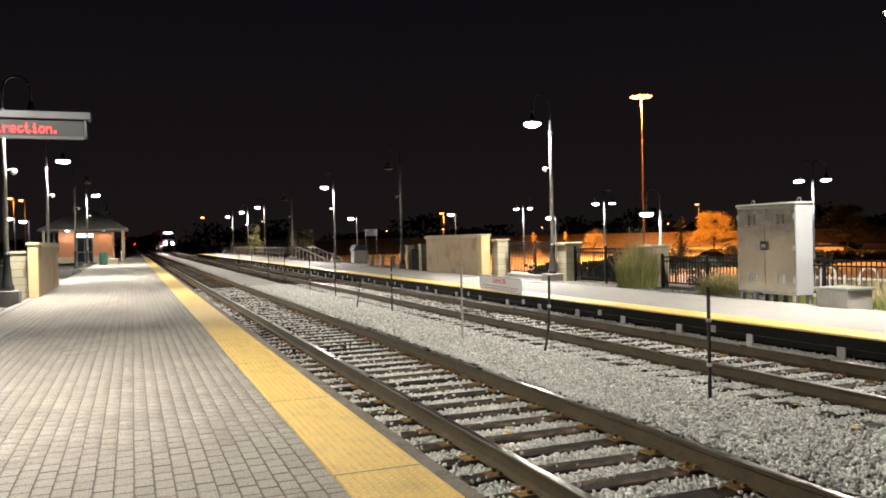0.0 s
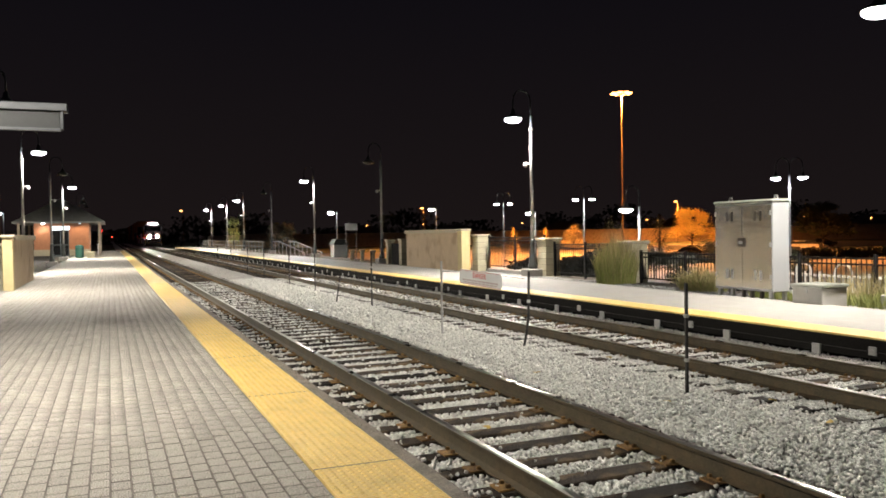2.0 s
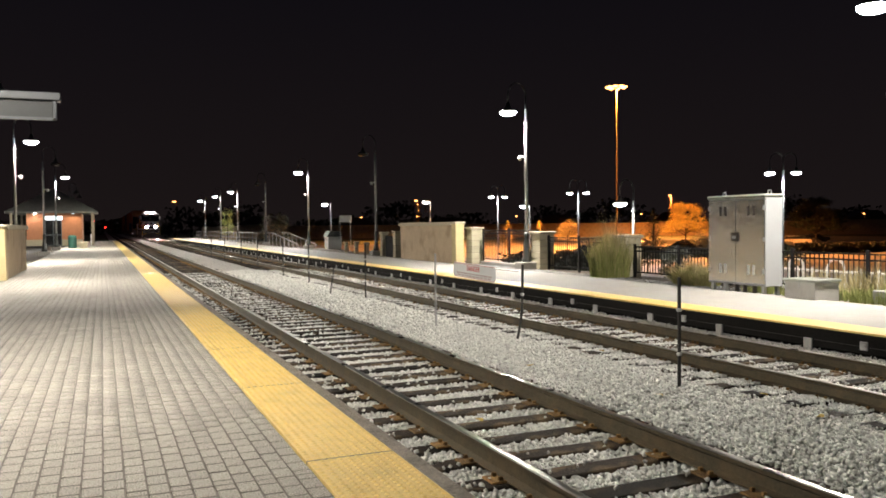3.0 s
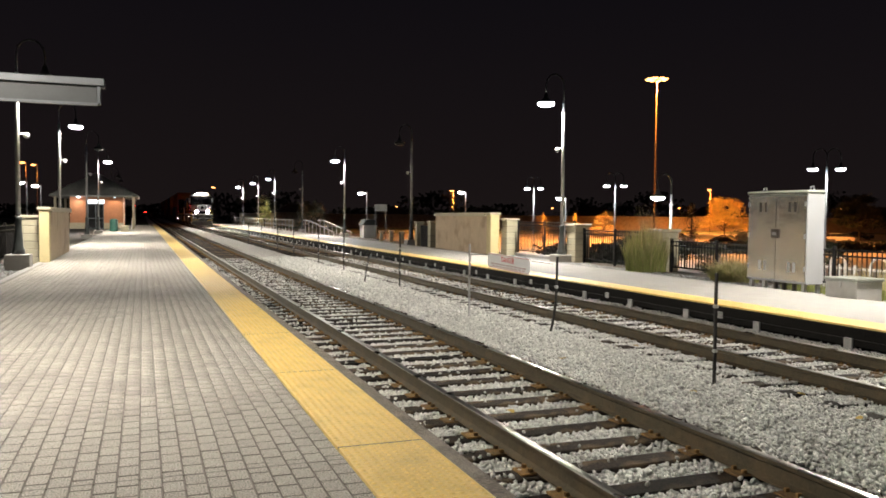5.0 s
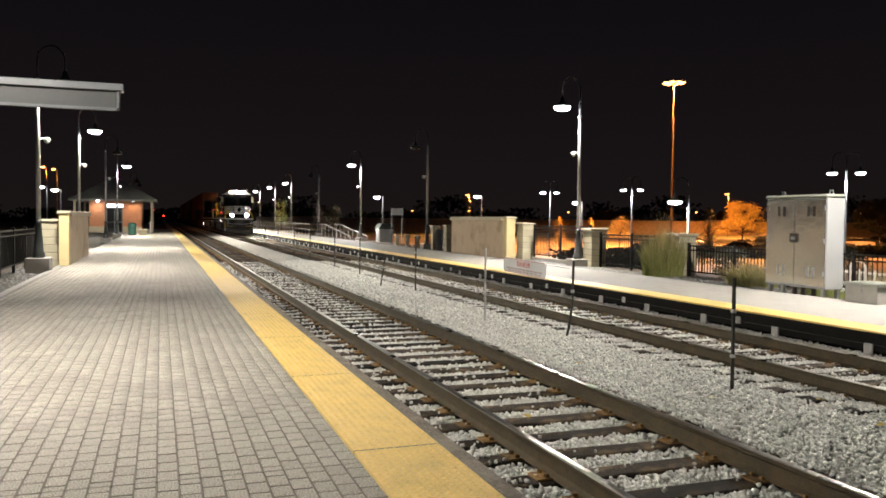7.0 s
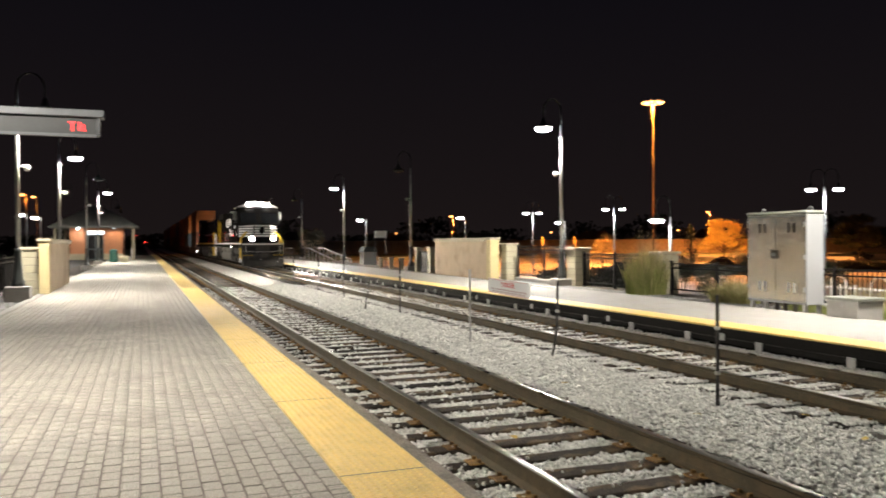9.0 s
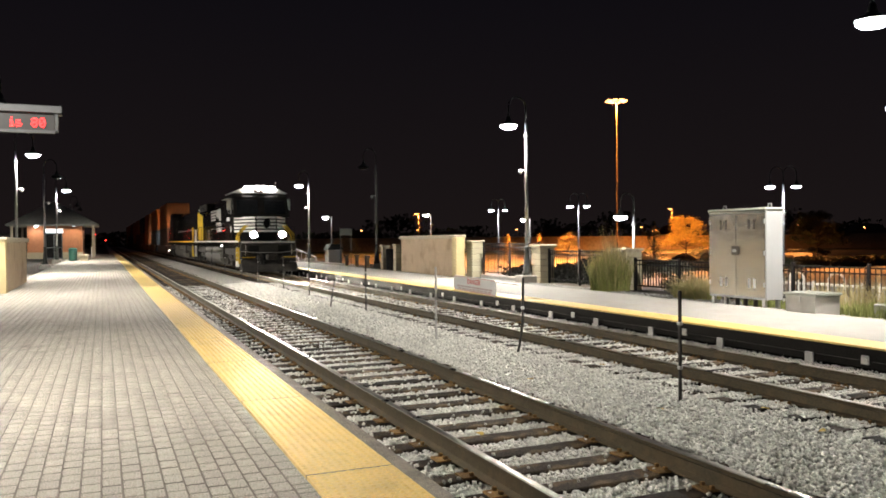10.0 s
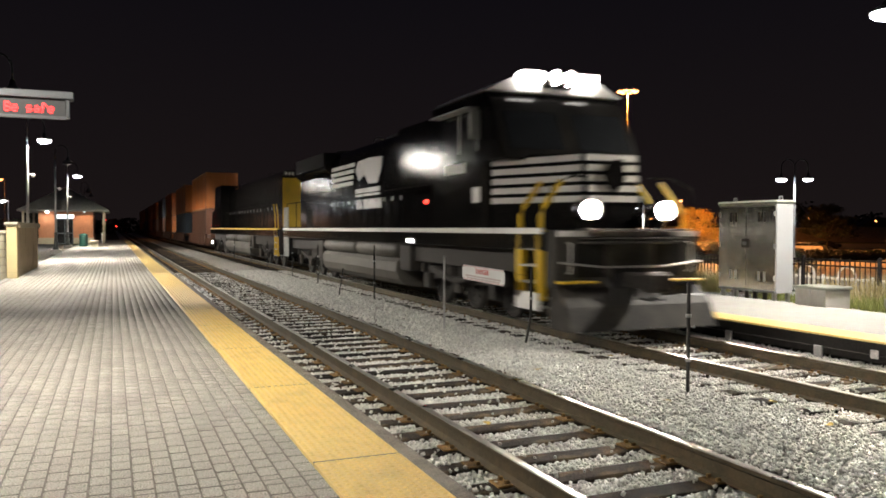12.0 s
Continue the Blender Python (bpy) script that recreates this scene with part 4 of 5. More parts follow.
def second_locomotive():
    lo = thing("locomotive", "black freight locomotive with yellow end, sill stripe and handrails", "locomotive")
    L = 25.6
    deck_and_below(lo, LOCO_YELLOW, L, 8.0, 17.6, (2.4, 6.0), (19.8, 23.4))
    hood = bmesh.new()
    prism(hood, [(-0.97, 1.72), (-0.97, 4.12), (-0.75, 4.35), (0.75, 4.35), (0.97, 4.12), (0.97, 1.72)], 1.9, 19.5)
    hd = part("long_hood", hood, LOCO_BLACK, lo)
    part("hood_end", B(-0.93, 0.93, 1.86, 1.90, 1.80, 4.02, 0.01), LOCO_YELLOW, hd, "yellow end panel")
    part("number_board", B(-0.90, -0.36, 1.80, 1.92, 4.10, 4.32, 0.01), BLACK_IRON, hd, "black number board")
    for k in range(3):
        part("number_bar", B(-0.84 + 0.15 * k, -0.74 + 0.15 * k, 1.79, 1.80, 4.15, 4.28), LOCO_WHITE, hd, "white digit bar")
    cab = bmesh.new()
    prism(cab, [(19.5, 1.72), (19.5, 4.3), (19.8, 4.55), (22.4, 4.55), (22.8, 4.2), (23.0, 3.0), (24.6, 2.9), (24.8, 1.72)], -1.5, 1.5, "x")
    bmesh.ops.bevel(cab, geom=list(cab.edges), offset=0.05, segments=1, affect="EDGES")
    cb = part("cab", cab, LOCO_BLACK, lo)
    for s in (-1, 1):
        for a in (20.0, 21.2):
            part("side_window", B(min(s * 1.49, s * 1.508), max(s * 1.49, s * 1.508), a, a + 0.95, 3.3, 4.05), GLASS_DARK, cb, "dark side window")
        for k in range(16):
            y = 2.3 + 1.06 * k
            dr = part("hood_door", B(min(s * 0.965, s * 0.985), max(s * 0.965, s * 0.985), y, y + 0.98, 1.85, 3.7, 0.008), LOCO_BLACK, hd)
            part("latch", B(min(s * 0.98, s * 1.0), max(s * 0.98, s * 1.0), y + 0.8, y + 0.88, 2.6, 2.75), GALV, dr)
        handrail(lo, s * 1.42, 1.6, 19.3, 1.72, LOCO_BLACK, 8)
        for y in (0.2, 0.85):
            sw = part("step_stile", B(min(s * 1.40, s * 1.50), max(s * 1.40, s * 1.50), y, y + 0.10, 0.55, 1.72, 0.01), LOCO_YELLOW, lo, "yellow step stile")
            part("grab_rail", tube(bmesh.new(), [(s * 1.45, y + 0.05, 1.7), (s * 1.44, y + 0.15, 2.3), (s * 1.40, y + 0.7, 2.8)], 0.03, 8), LOCO_YELLOW, sw)
        for k in range(4):
            part("step", B(min(s * 1.12, s * 1.5), max(s * 1.12, s * 1.5), 0.32, 0.85, 0.55 + 0.28 * k, 0.58 + 0.28 * k), GALV, lo)
    part("end_sheet", B(-1.45, 1.45, 0.0, 0.15, 0.7, 1.72, 0.02), LOCO_GREY, lo)
    part("coupler", B(-0.18, 0.18, -0.6, 0.05, 0.75, 1.05, 0.04), RUST, lo)
    part("rear_coupler", B(-0.18, 0.18, L, L + 0.6, 0.75, 1.05, 0.04), RUST, lo)
    part("ground_lamp", B(-1.53, -1.50, 24.2, 24.6, 0.7, 0.85), NUMBER_GLOW, lo, "small lit step lamp")
    return lo


def well_car():
    ca = thing("well_car", "low brown steel well car carrying stacked containers", "freight car", group="well cars of the train")
    w = bmesh.new()
    for s in (-1, 1):
        prism(w, [(2.2, 1.2), (3.0, 0.45), (16.6, 0.45), (17.4, 1.2), (16.9, 1.3), (2.7, 1.3)], s * 1.34, s * 1.46, "x")
        for k in range(13):
            box(w, min(s * 1.46, s * 1.52), max(s * 1.46, s * 1.52), 3.2 + k * 1.1, 3.3 + k * 1.1, 0.45, 1.28)
    box(w, -1.34, 1.34, 2.9, 16.7, 0.36, 0.45)
    part("well", w, CONT_BROWN, ca)
    for y in (0.0, 17.3):
        part("end_platform", B(-1.3, 1.3, y, y + 2.3, 1.0, 1.28, 0.03), CONT_BROWN, ca)
        b = bmesh.new()
        for dy in (0.35, 1.95):
            for s in (-1, 1):
                lathe(b, [(0.1, s * 0.66), (0.42, s * 0.66), (0.45, s * 0.69), (0.42, s * 0.79), (0.1, s * 0.79)], 16, (0, y + dy, 0.45), "x")
        for s in (-1, 1):
            box(b, min(s * 0.95, s * 1.08), max(s * 0.95, s * 1.08), y + 0.1, y + 2.2, 0.42, 0.75, 0.03)
        box(b, -1.0, 1.0, y + 0.9, y + 1.4, 0.6, 1.0)
        part("bogie", b, LOCO_GREY, ca)
    return ca


def container(material, length, label):
    c = thing("shipping_container", label, "container", group="containers of the train")
    h = 2.85
    bm = box(bmesh.new(), -1.2, 1.2, 0.06, length - 0.06, 0.06, h - 0.05)
    part("shell", bm, material, c)
    ribs = bmesh.new()
    for s in (-1, 1):
        k = 0.25
        while k < length - 0.25:
            box(ribs, min(s * 1.2, s * 1.219), max(s * 1.2, s * 1.219), k, k + 0.14, 0.14, h - 0.12)
            k += 0.28
    tagged(part("side_ribs", ribs, material, c), kind="stuff")
    for y in (0.0, length - 0.14):
        for s in (-1, 1):
            part("corner_post", B(min(s * 1.08, s * 1.222), max(s * 1.08, s * 1.222), y, y + 0.14, 0, h, 0.01), material, c)
    for z in (0.0, h - 0.12):
        for s in (-1, 1):
            part("side_rail", B(min(s * 1.12, s * 1.224), max(s * 1.12, s * 1.224), 0.14, length - 0.14, z, z + 0.12), material, c)
    part("roof", B(-1.2, 1.2, 0.05, length - 0.05, h - 0.045, h - 0.005), material, c)
    for x in (-0.7, -0.25, 0.25, 0.7):
        part("door_bar", tube(bmesh.new(), [(x, 0.03, 0.15), (x, 0.03, h - 0.15)], 0.02, 6), material, c)
    return c


loco, loco_axles = lead_locomotive()
loco_2 = second_locomotive()
train = [(loco, 0.0, 0.0), (loco_2, 22.9, 0.0)]
car_0 = well_car()
OR, BR, BL = "ribbed orange steel shipping container", "ribbed brown steel shipping container", "ribbed dark blue steel shipping container"
low_or, low_br, low_bl = container(CONT_ORANGE, 12.2, OR), container(CONT_BROWN, 12.2, BR), container(CONT_BLUE, 12.2, BL)
loads = [(low_or, low_br), (low_or, low_bl), (low_or, low_or), (low_bl, low_br), (low_or, low_br), (low_or, low_or), (low_br, low_bl), (low_or, low_br), (low_or, low_or)]
used = set()
for k, (upper, lower) in enumerate(loads):
    y = 50.3 + 20.1 * k
    ca = car_0 if k == 0 else copy_thing(car_0, pose(0, 0, 0))
    train.append((ca, y, 0.0))
    for base, z in ((lower, 0.45), (upper, 3.30)):
        co = base if base.name not in used else copy_thing(base, pose(0, 0, 0))
        used.add(base.name)
        train.append((co, y + 3.7, z))


def motions():
    """The train runs towards the camera at an even speed; the sign's letters run from right to left."""
    for ob, back, z in train:
        walk(ob, [(t, pose(T2, NOSE_END + back + SPEED * (12 - t), z)) for t in (0, 1.5, 3, 4.5, 6, 7.5, 9, 10.5, 12)])
    step = math.degrees(SPEED / FPS / 0.53)
    for ob in loco_axles:
        y = ob.location.y
        walk(ob, [(k / FPS, pose(0, y, 0.53, step * k)) for k in range(12 * FPS + 1)])
    for ob, x_start in led_letters:
        rows = []
        enter, leave = (x_start - LED_IN) / LED_SPEED, (x_start - LED_OUT) / LED_SPEED
        if enter > 0:
            rows += [(0, pose(LED_IN, LED_BACK, 0, 90)), (enter - 0.04, pose(LED_IN, LED_BACK, 0, 90))]
        t = max(0, enter)
        while t < min(12, leave):
            rows.append((t, pose(x_start - LED_SPEED * t, LED_FACE, 0, 90)))
            t += 0.25
        if leave < 12:
            rows += [(leave, pose(LED_OUT, LED_FACE, 0, 90)), (leave + 0.04, pose(LED_OUT, LED_BACK, 0, 90)), (12, pose(LED_OUT, LED_BACK, 0, 90))]
        else:
            rows.append((12, pose(x_start - LED_SPEED * 12, LED_FACE, 0, 90)))
        walk(ob, rows)



# ---- hanging message sign on the near platform ----
LED_SPEED, LED_IN, LED_OUT, LED_FACE, LED_BACK = 0.63, -0.70, -2.95, -0.075, 0.03
sign = thing("message_sign", "grey metal message sign with red running letters under a flat cap", "sign", pose(0, 11.7, 3.305))
part("housing", B(-3.1, -0.56, -0.06, 0.10, -0.125, 0.125, 0.008), SIGN_BODY, sign, "dark grey display housing")
part("cap", B(-3.45, -0.47, -0.10, 0.16, 0.125, 0.225, 0.01), SIGN_CAP, sign, "pale grey metal cap")
part("lower_rim", B(-3.1, -0.56, -0.085, -0.061, -0.135, -0.10), SIGN_CAP, sign)
part("end_plate", B(-0.56, -0.52, -0.08, 0.12, -0.11, 0.124, 0.006), SIGN_CAP, sign)
part("support_arm", B(-3.55, -3.1, -0.05, 0.05, -0.05, 0.05), SIGN_CAP, sign)
part("support_post", tube(bmesh.new(), [(-3.5, 0, -3.2), (-3.5, 0, 0.3)], 0.06, 10), POST_DARK, sign)
led_letters = []
PITCH = 0.0832
# dot rows of the running letters, from the top down
DOTS = {
    "d": "00001 00001 01101 10011 10001 10001 01111",
    "i": "00100 00000 01100 00100 00100 00100 01110",
    "r": "00000 00000 10110 11001 10000 10000 10000",
    "e": "00000 00000 01110 10001 11111 10000 01110",
    "c": "00000 00000 01110 10000 10000 10001 01110",
    "t": "01000 01000 11100 01000 01000 01001 00110",
    "o": "00000 00000 01110 10001 10001 10001 01110",
    "n": "00000 00000 10110 11001 10001 10001 10001",
    "T": "11111 00100 00100 00100 00100 00100 00100",
    "h": "10000 10000 10110 11001 10001 10001 10001",
    "s": "00000 00000 01110 10000 01110 00001 11110",
    "A": "01110 10001 10001 11111 10001 10001 10001",
    "v": "00000 00000 10001 10001 10001 01010 00100",
    "B": "11110 10001 10001 11110 10001 10001 11110",
    "a": "00000 00000 01110 00001 01111 10001 01111",
    "f": "00110 01001 01000 11100 01000 01000 01000",
    "8": "01110 10001 10001 01110 10001 10001 01110",
    "0": "01110 10001 10011 10101 11001 10001 01110",
    ".": "00000 00000 00000 00000 00000 01100 01100",
}


def dot_letter(ch):
    bm = bmesh.new()
    for row, bits in enumerate(DOTS[ch].split()):
        for k, bit in enumerate(bits):
            if bit == "1":
                x, y = (k - 2) * 0.0139, (3 - row) * 0.0172
                box(bm, x - 0.0062, x + 0.0062, y - 0.0078, y + 0.0078, -0.002, 0.002)
    return mesh_of("letter", bm, LED_RED)


letter_mes = {ch: dot_letter(ch) for ch in DOTS}
for words, x0 in (("direction.", -0.852 - 10 * PITCH + PITCH / 2), ("This is 80th Ave. Be safe", -0.765 + LED_SPEED * 8.8 + PITCH / 2)):
    for k, ch in enumerate(words):
        if ch != " ":
            ob = share("letter", letter_mes[ch], sign, pose(-1.5, LED_BACK, 0, 90))
            led_letters.append((ob, x0 + k * PITCH))

# ---- marker stakes and warning sign between the tracks ----
def stake(x, y, h, label, lean=(0, 0, 0), wrap=True, material=None):
    st = thing("marker_stake", label, "stake", pose(x, y, -0.2, *lean), "stakes between the tracks")
    part("rod", tube(bmesh.new(), [(0, 0, -0.1), (0, 0, h * 0.5), (0, 0, h + 0.03)], 0.021, 8), material or STAKE, st)
    for z in ((h * 0.33, h * 0.72) if wrap else ()):
        part("clamp", lathe(bmesh.new(), [(0.024, z), (0.032, z + 0.008), (0.032, z + 0.03), (0.024, z + 0.04)], 8), GALV, st, "small metal clamp")
    return st


DARK_STAKE = "thin dark steel stake standing in the ballast"
stake(6.07, 7.35, 1.30, DARK_STAKE)
bent = thing("marker_stake", "thin dark steel stake bent near its foot", "stake", pose(6.25, 11.63, -0.2), "stakes between the tracks")
part("rod", tube(bmesh.new(), [(0, 0, -0.05), (0.05, -0.04, 0.25), (0.085, -0.06, 0.55), (0.10, -0.06, 1.30)], 0.021, 8), STAKE, bent)
part("clamp", lathe(bmesh.new(), [(0.024, 0.78), (0.032, 0.79), (0.032, 0.82), (0.024, 0.83)], 8, (0.09, -0.06, 0)), GALV, bent, "small metal clamp")
stake(5.70, 13.75, 1.40, "thin grey steel stake standing in the ballast", material=GALV)
stake(6.35, 20.13, 1.48, DARK_STAKE)
stake(5.86, 21.9, 0.80, "short dark steel stake leaning over", (0, 9, 0))
for y in (26.7, 30.9, 36.4, 41.0, 47.0, 53.0):
    stake(6.42, y, 1.35, DARK_STAKE)

dsign = thing("danger_sign", "white warning sign with red and dark lettering, hung between stakes", "sign", pose(6.1, 12.9, 0.92, 0, 1.2, 0))
ds_bm = B(-0.006, 0.006, -0.88, 0.88, -0.135, 0.135)
bmesh.ops.bevel(ds_bm, geom=[e for e in ds_bm.edges if abs(e.verts[0].co.x - e.verts[1].co.x) > 0.01], offset=0.04, segments=3, affect="EDGES")
dsign.matrix_basis = pose(6.1, 12.93, 0.92, 1.0, 0, 0)
part("panel", ds_bm, WHITE, dsign)
dt = new("lettering", text_mesh("lettering", "DANGER", 0.135, RED, 0.002))
dt.parent, dt.matrix_basis = dsign, pose(-0.009, 0, 0.045, 90, 0, -90)
for k in range(9):
    part("lettering_bar", B(-0.010, -0.006, -0.74 + 0.165 * k, -0.61 + 0.165 * k, -0.062, -0.038), INK, dsign)
    part("lettering_bar", B(-0.010, -0.006, -0.70 + 0.155 * k, -0.59 + 0.155 * k, -0.102, -0.080), INK, dsign)
part("border", box(box(bmesh.new(), -0.009, -0.006, -0.85, 0.85, 0.118, 0.124), -0.009, -0.006, -0.85, 0.85, -0.124, -0.118), RED, dsign)
part("hanging_cable", tube(bmesh.new(), [(-0.40, 0.82, 0.10), (0.0, 0.80, 0.10), (0.0, -0.80, 0.10), (0.2, -1.3, 0.08)], 0.004, 5), BLACK_IRON, dsign)

YLEAF = mat("fallen_leaf", (0.55, 0.38, 0.08), 0.7, var=0.2)
for x, y, a in ((5.55, 7.05, 20), (6.6, 6.6, 70), (5.2, 9.3, 140), (6.3, 5.6, 200), (3.3, 6.9, 30), (6.75, 9.9, 80)):
    lf = bmesh.new()
    lv = [lf.verts.new((0.055 * math.cos(t) * (1 + 0.35 * math.sin(5 * t)), 0.04 * math.sin(t), 0.008 * math.cos(2 * t))) for t in [2 * math.pi * k / 10 for k in range(10)]]
    lw = [lf.verts.new(v.co + Vector((0, 0, 0.002))) for v in lv]
    lf.faces.new(lv[::-1]), lf.faces.new(lw)
    for k in range(10):
        lf.faces.new((lv[k], lv[(k + 1) % 10], lw[(k + 1) % 10], lw[k]))
    lob = part("fallen_leaf", lf, YLEAF, None, at=pose(x, y, -0.118, 12, 8, a))
    tagged(lob, "yellow fallen leaf lying on the ballast", "leaf", "fallen leaves")

# ---- equipment cabinet and box ----
cab = thing("equipment_cabinet", "tall brushed aluminium equipment cabinet with two doors on short legs", "cabinet", pose(13.22, 13.2, PZ - 0.07))
part("body", B(0.02, 0.50, 0.0, 1.77, 0.22, 2.17, 0.012), CAB_SIDE, cab, "matt metal body")
part("roof", B(-0.03, 0.54, -0.03, 1.80, 2.17, 2.25, 0.035), CAB_ROOF, cab, "grey-green metal roof")
for k, y in enumerate((0.02, 0.89)):
    d = part("door", B(0.0, 0.02, y, y + 0.86, 0.27, 2.13, 0.006), ALU, cab, "brushed aluminium door")
    for yy in (0.27, 0.43):
        part("vent", B(-0.006, 0.0, y + yy, y + yy + 0.07, 0.47, 0.68, 0.002), WHITE, d, "louvred vent")
        part("vent", B(-0.006, 0.0, y + yy, y + yy + 0.07, 1.78, 1.99, 0.002), CONC_DARK, d, "louvred vent")
    for z in (0.5, 1.2, 1.9):
        part("hinge", B(-0.012, 0.0, y + (0.0 if k == 0 else 0.82), y + (0.04 if k == 0 else 0.86), z, z + 0.1), GALV, d)
lk = part("lock_plate", B(-0.03, -0.001, 0.78, 1.0, 1.20, 1.40, 0.008), CONC_DARK, cab, "dark lock and handle plate")
part("handle", B(-0.05, -0.03, 0.83, 0.95, 1.26, 1.33, 0.006), GALV, lk)
for y in (0.06, 1.63):
    for x in (0.04, 0.42):
        part("leg", B(x, x + 0.07, y, y + 0.08, 0.0, 0.22), GALV, cab)
for y in (0.55, 0.85, 1.1):
    part("conduit", lathe(bmesh.new(), [(0.05, -0.02), (0.05, 0.22)], 10, (0.25, y, 0)), CONC_DARK, cab)
for y in (0.12, 1.5):
    part("lifting_eye", tube(bmesh.new(), [(0.25, y - 0.05, 2.24), (0.25, y - 0.04, 2.33), (0.25, y + 0.04, 2.33), (0.25, y + 0.05, 2.24)], 0.014, 6), GALV, cab)

vault = thing("ground_box", "low pale concrete equipment box with a metal lid", "box", pose(12.97, 11.66, PZ - 0.07))
part("shell", B(0, 0.68, 0, 0.76, 0.0, 0.41, 0.015), VAULT, vault)
part("lid", B(-0.03, 0.71, -0.03, 0.79, 0.41, 0.47, 0.01), CAB_ROOF, vault, "metal lid")
part("hasp", B(-0.015, 0.0, 0.36, 0.40, 0.28, 0.42), GALV, vault)

rack = thing("bike_rack", "white tubular rack behind the fence", "rack", pose(17.6, 13.0, -0.4))
rk = bmesh.new()
tube(rk, [(0, -3.2, 0.85), (0, 4.0, 0.85)], 0.035, 8)
part("rail", rk, WHITE, rack)
for k in range(15):
    part("upright", tube(bmesh.new(), [(0, -3.1 + 0.5 * k, 0), (0, -3.1 + 0.5 * k, 0.95)], 0.028, 8), WHITE, rack)
for k in (0, 1):
    y = 3.2 - 1.3 * k
    part("hoop", tube(bmesh.new(), [(0, y, 0), (0, y, 0.95)] + [(0, y + 0.25 - 0.25 * math.cos(a), 0.95 + 0.22 * math.sin(a)) for a in [math.pi * j / 8 for j in range(1, 8)]] + [(0, y + 0.5, 0.95), (0, y + 0.5, 0)], 0.032, 8), WHITE, rack)

# ---- grasses ----
def grass(name, label, x, y, z, n, r, h0, h1, material, seed, ry=None, droop=0.35):
    g = np.random.default_rng(seed)
    vs, fs = [], []
    for i in range(n):
        a, d = g.uniform(0, 2 * math.pi), math.sqrt(g.random())
        bx, by = x + d * r * math.cos(a), y + d * (ry or r) * math.sin(a)
        h, lean = g.uniform(h0, h1) * (1.1 - 0.35 * d), droop * g.uniform(0.2, 1) * (0.4 + d)
        b = g.uniform(0, 2 * math.pi)
        a += g.normal(0, 1.9)
        h *= g.uniform(0.75, 1.15)
        wx, wy = 0.006 * math.cos(b), 0.006 * math.sin(b)
        n0 = len(vs)
        for k, (u, w) in enumerate(((0, 1), (0.45, 0.9), (0.8, 0.6), (1.0, 0.1))):
            ox, oy = lean * h * u * u * math.cos(a), lean * h * u * u * math.sin(a)
            vs += [(bx + ox - wx * w, by + oy - wy * w, z + h * u * (1 - 0.2 * lean * u)), (bx + ox + wx * w, by + oy + wy * w, z + h * u * (1 - 0.2 * lean * u))]
        fs += [(n0 + 2 * k, n0 + 2 * k + 1, n0 + 2 * k + 3, n0 + 2 * k + 2) for k in range(3)]
    ob = new(name, soup(name, vs, fs, material))
    return tagged(ob, label, "grass", kind="stuff")


grass("ornamental_grass", "tall clump of green ornamental grass behind the platform", 14.25, 20.45, 0.1, 5200, 0.6, 0.45, 1.3, GRASS, 1, 0.55, 0.24)
grass("ornamental_grass", "dry blades in a tall grass clump", 14.25, 20.45, 0.1, 1900, 0.58, 0.6, 1.5, GRASS_DRY, 2, 0.55, 0.28)
grass("ornamental_grass", "thin feathery plumes over a grass clump", 14.3, 20.45, 0.1, 260, 0.5, 1.4, 2.2, GRASS_DRY, 12, 0.5, 0.35)
grass("ornamental_grass", "smaller clump of dry and green grass by the cabinet", 14.35, 16.7, 0.1, 1900, 0.45, 0.3, 0.8, GRASS_DRY, 3, 0.7, 1.0)
grass("ornamental_grass", "smaller clump of dry and green grass by the cabinet", 14.35, 16.7, 0.1, 1700, 0.45, 0.25, 0.6, GRASS, 4, 0.7, 0.9)
grass("weeds", "green weeds behind the equipment box", 14.1, 11.0, 0.1, 1800, 0.5, 0.15, 0.4, GRASS, 5, 1.2)
grass("weeds", "dry weeds behind the equipment box", 14.7, 10.5, 0.1, 1800, 0.4, 0.4, 0.95, GRASS_DRY, 6, 3.0)
grass("weeds", "green weeds under the equipment cabinet", 13.9, 13.6, 0.1, 700, 0.15, 0.1, 0.3, GRASS, 7, 1.0)
grass("shrub_grass", "dark grass tuft beside the near platform wall", -3.6, 38.5, 0.1, 1500, 0.5, 0.3, 0.75, GRASS, 8, 2.0)
stones("gravel", "grey gravel along the back of the platform", 13.15, 14.4, 9, 30, 6000, 0.03, 0.06, lambda x, y, r: np.full(len(x), 0.135), 5, GRAVEL)
stones("gravel", "grey gravel beside the near platform paving", -4.2, -3.08, 12, 45, 5000, 0.03, 0.07, lambda x, y, r: np.full(len(x), 0.105), 6, GRAVEL)

# ---- station shelter on the near platform ----
sh = thing("station_shelter", "small orange brick station building with a hipped grey roof", "building", pose(-3.85, 84.5, PZ))
part("wall_front_a", B(-2.7, -1.16, 0, 0.3, 0, 3.2), BRICK, sh)
part("wall_front_b", B(0.31, 2.05, 0, 0.3, 0, 3.2), BRICK, sh)
part("wall_head", B(-1.16, 0.31, 0.02, 0.28, 2.85, 3.2), BRICK, sh)
part("wall_side", B(-2.7, -2.4, 0.3, 9, 0, 3.2), BRICK, sh)
part("wall_side", B(1.75, 2.05, 0.3, 9, 0, 3.2), BRICK, sh)
part("wall_back", B(-2.4, 1.75, 8.7, 9, 0, 3.2), BRICK, sh)
part("wall_base", B(-2.75, -1.16, -0.05, 0.0, 0, 0.6), LIME, sh, "limestone plinth")
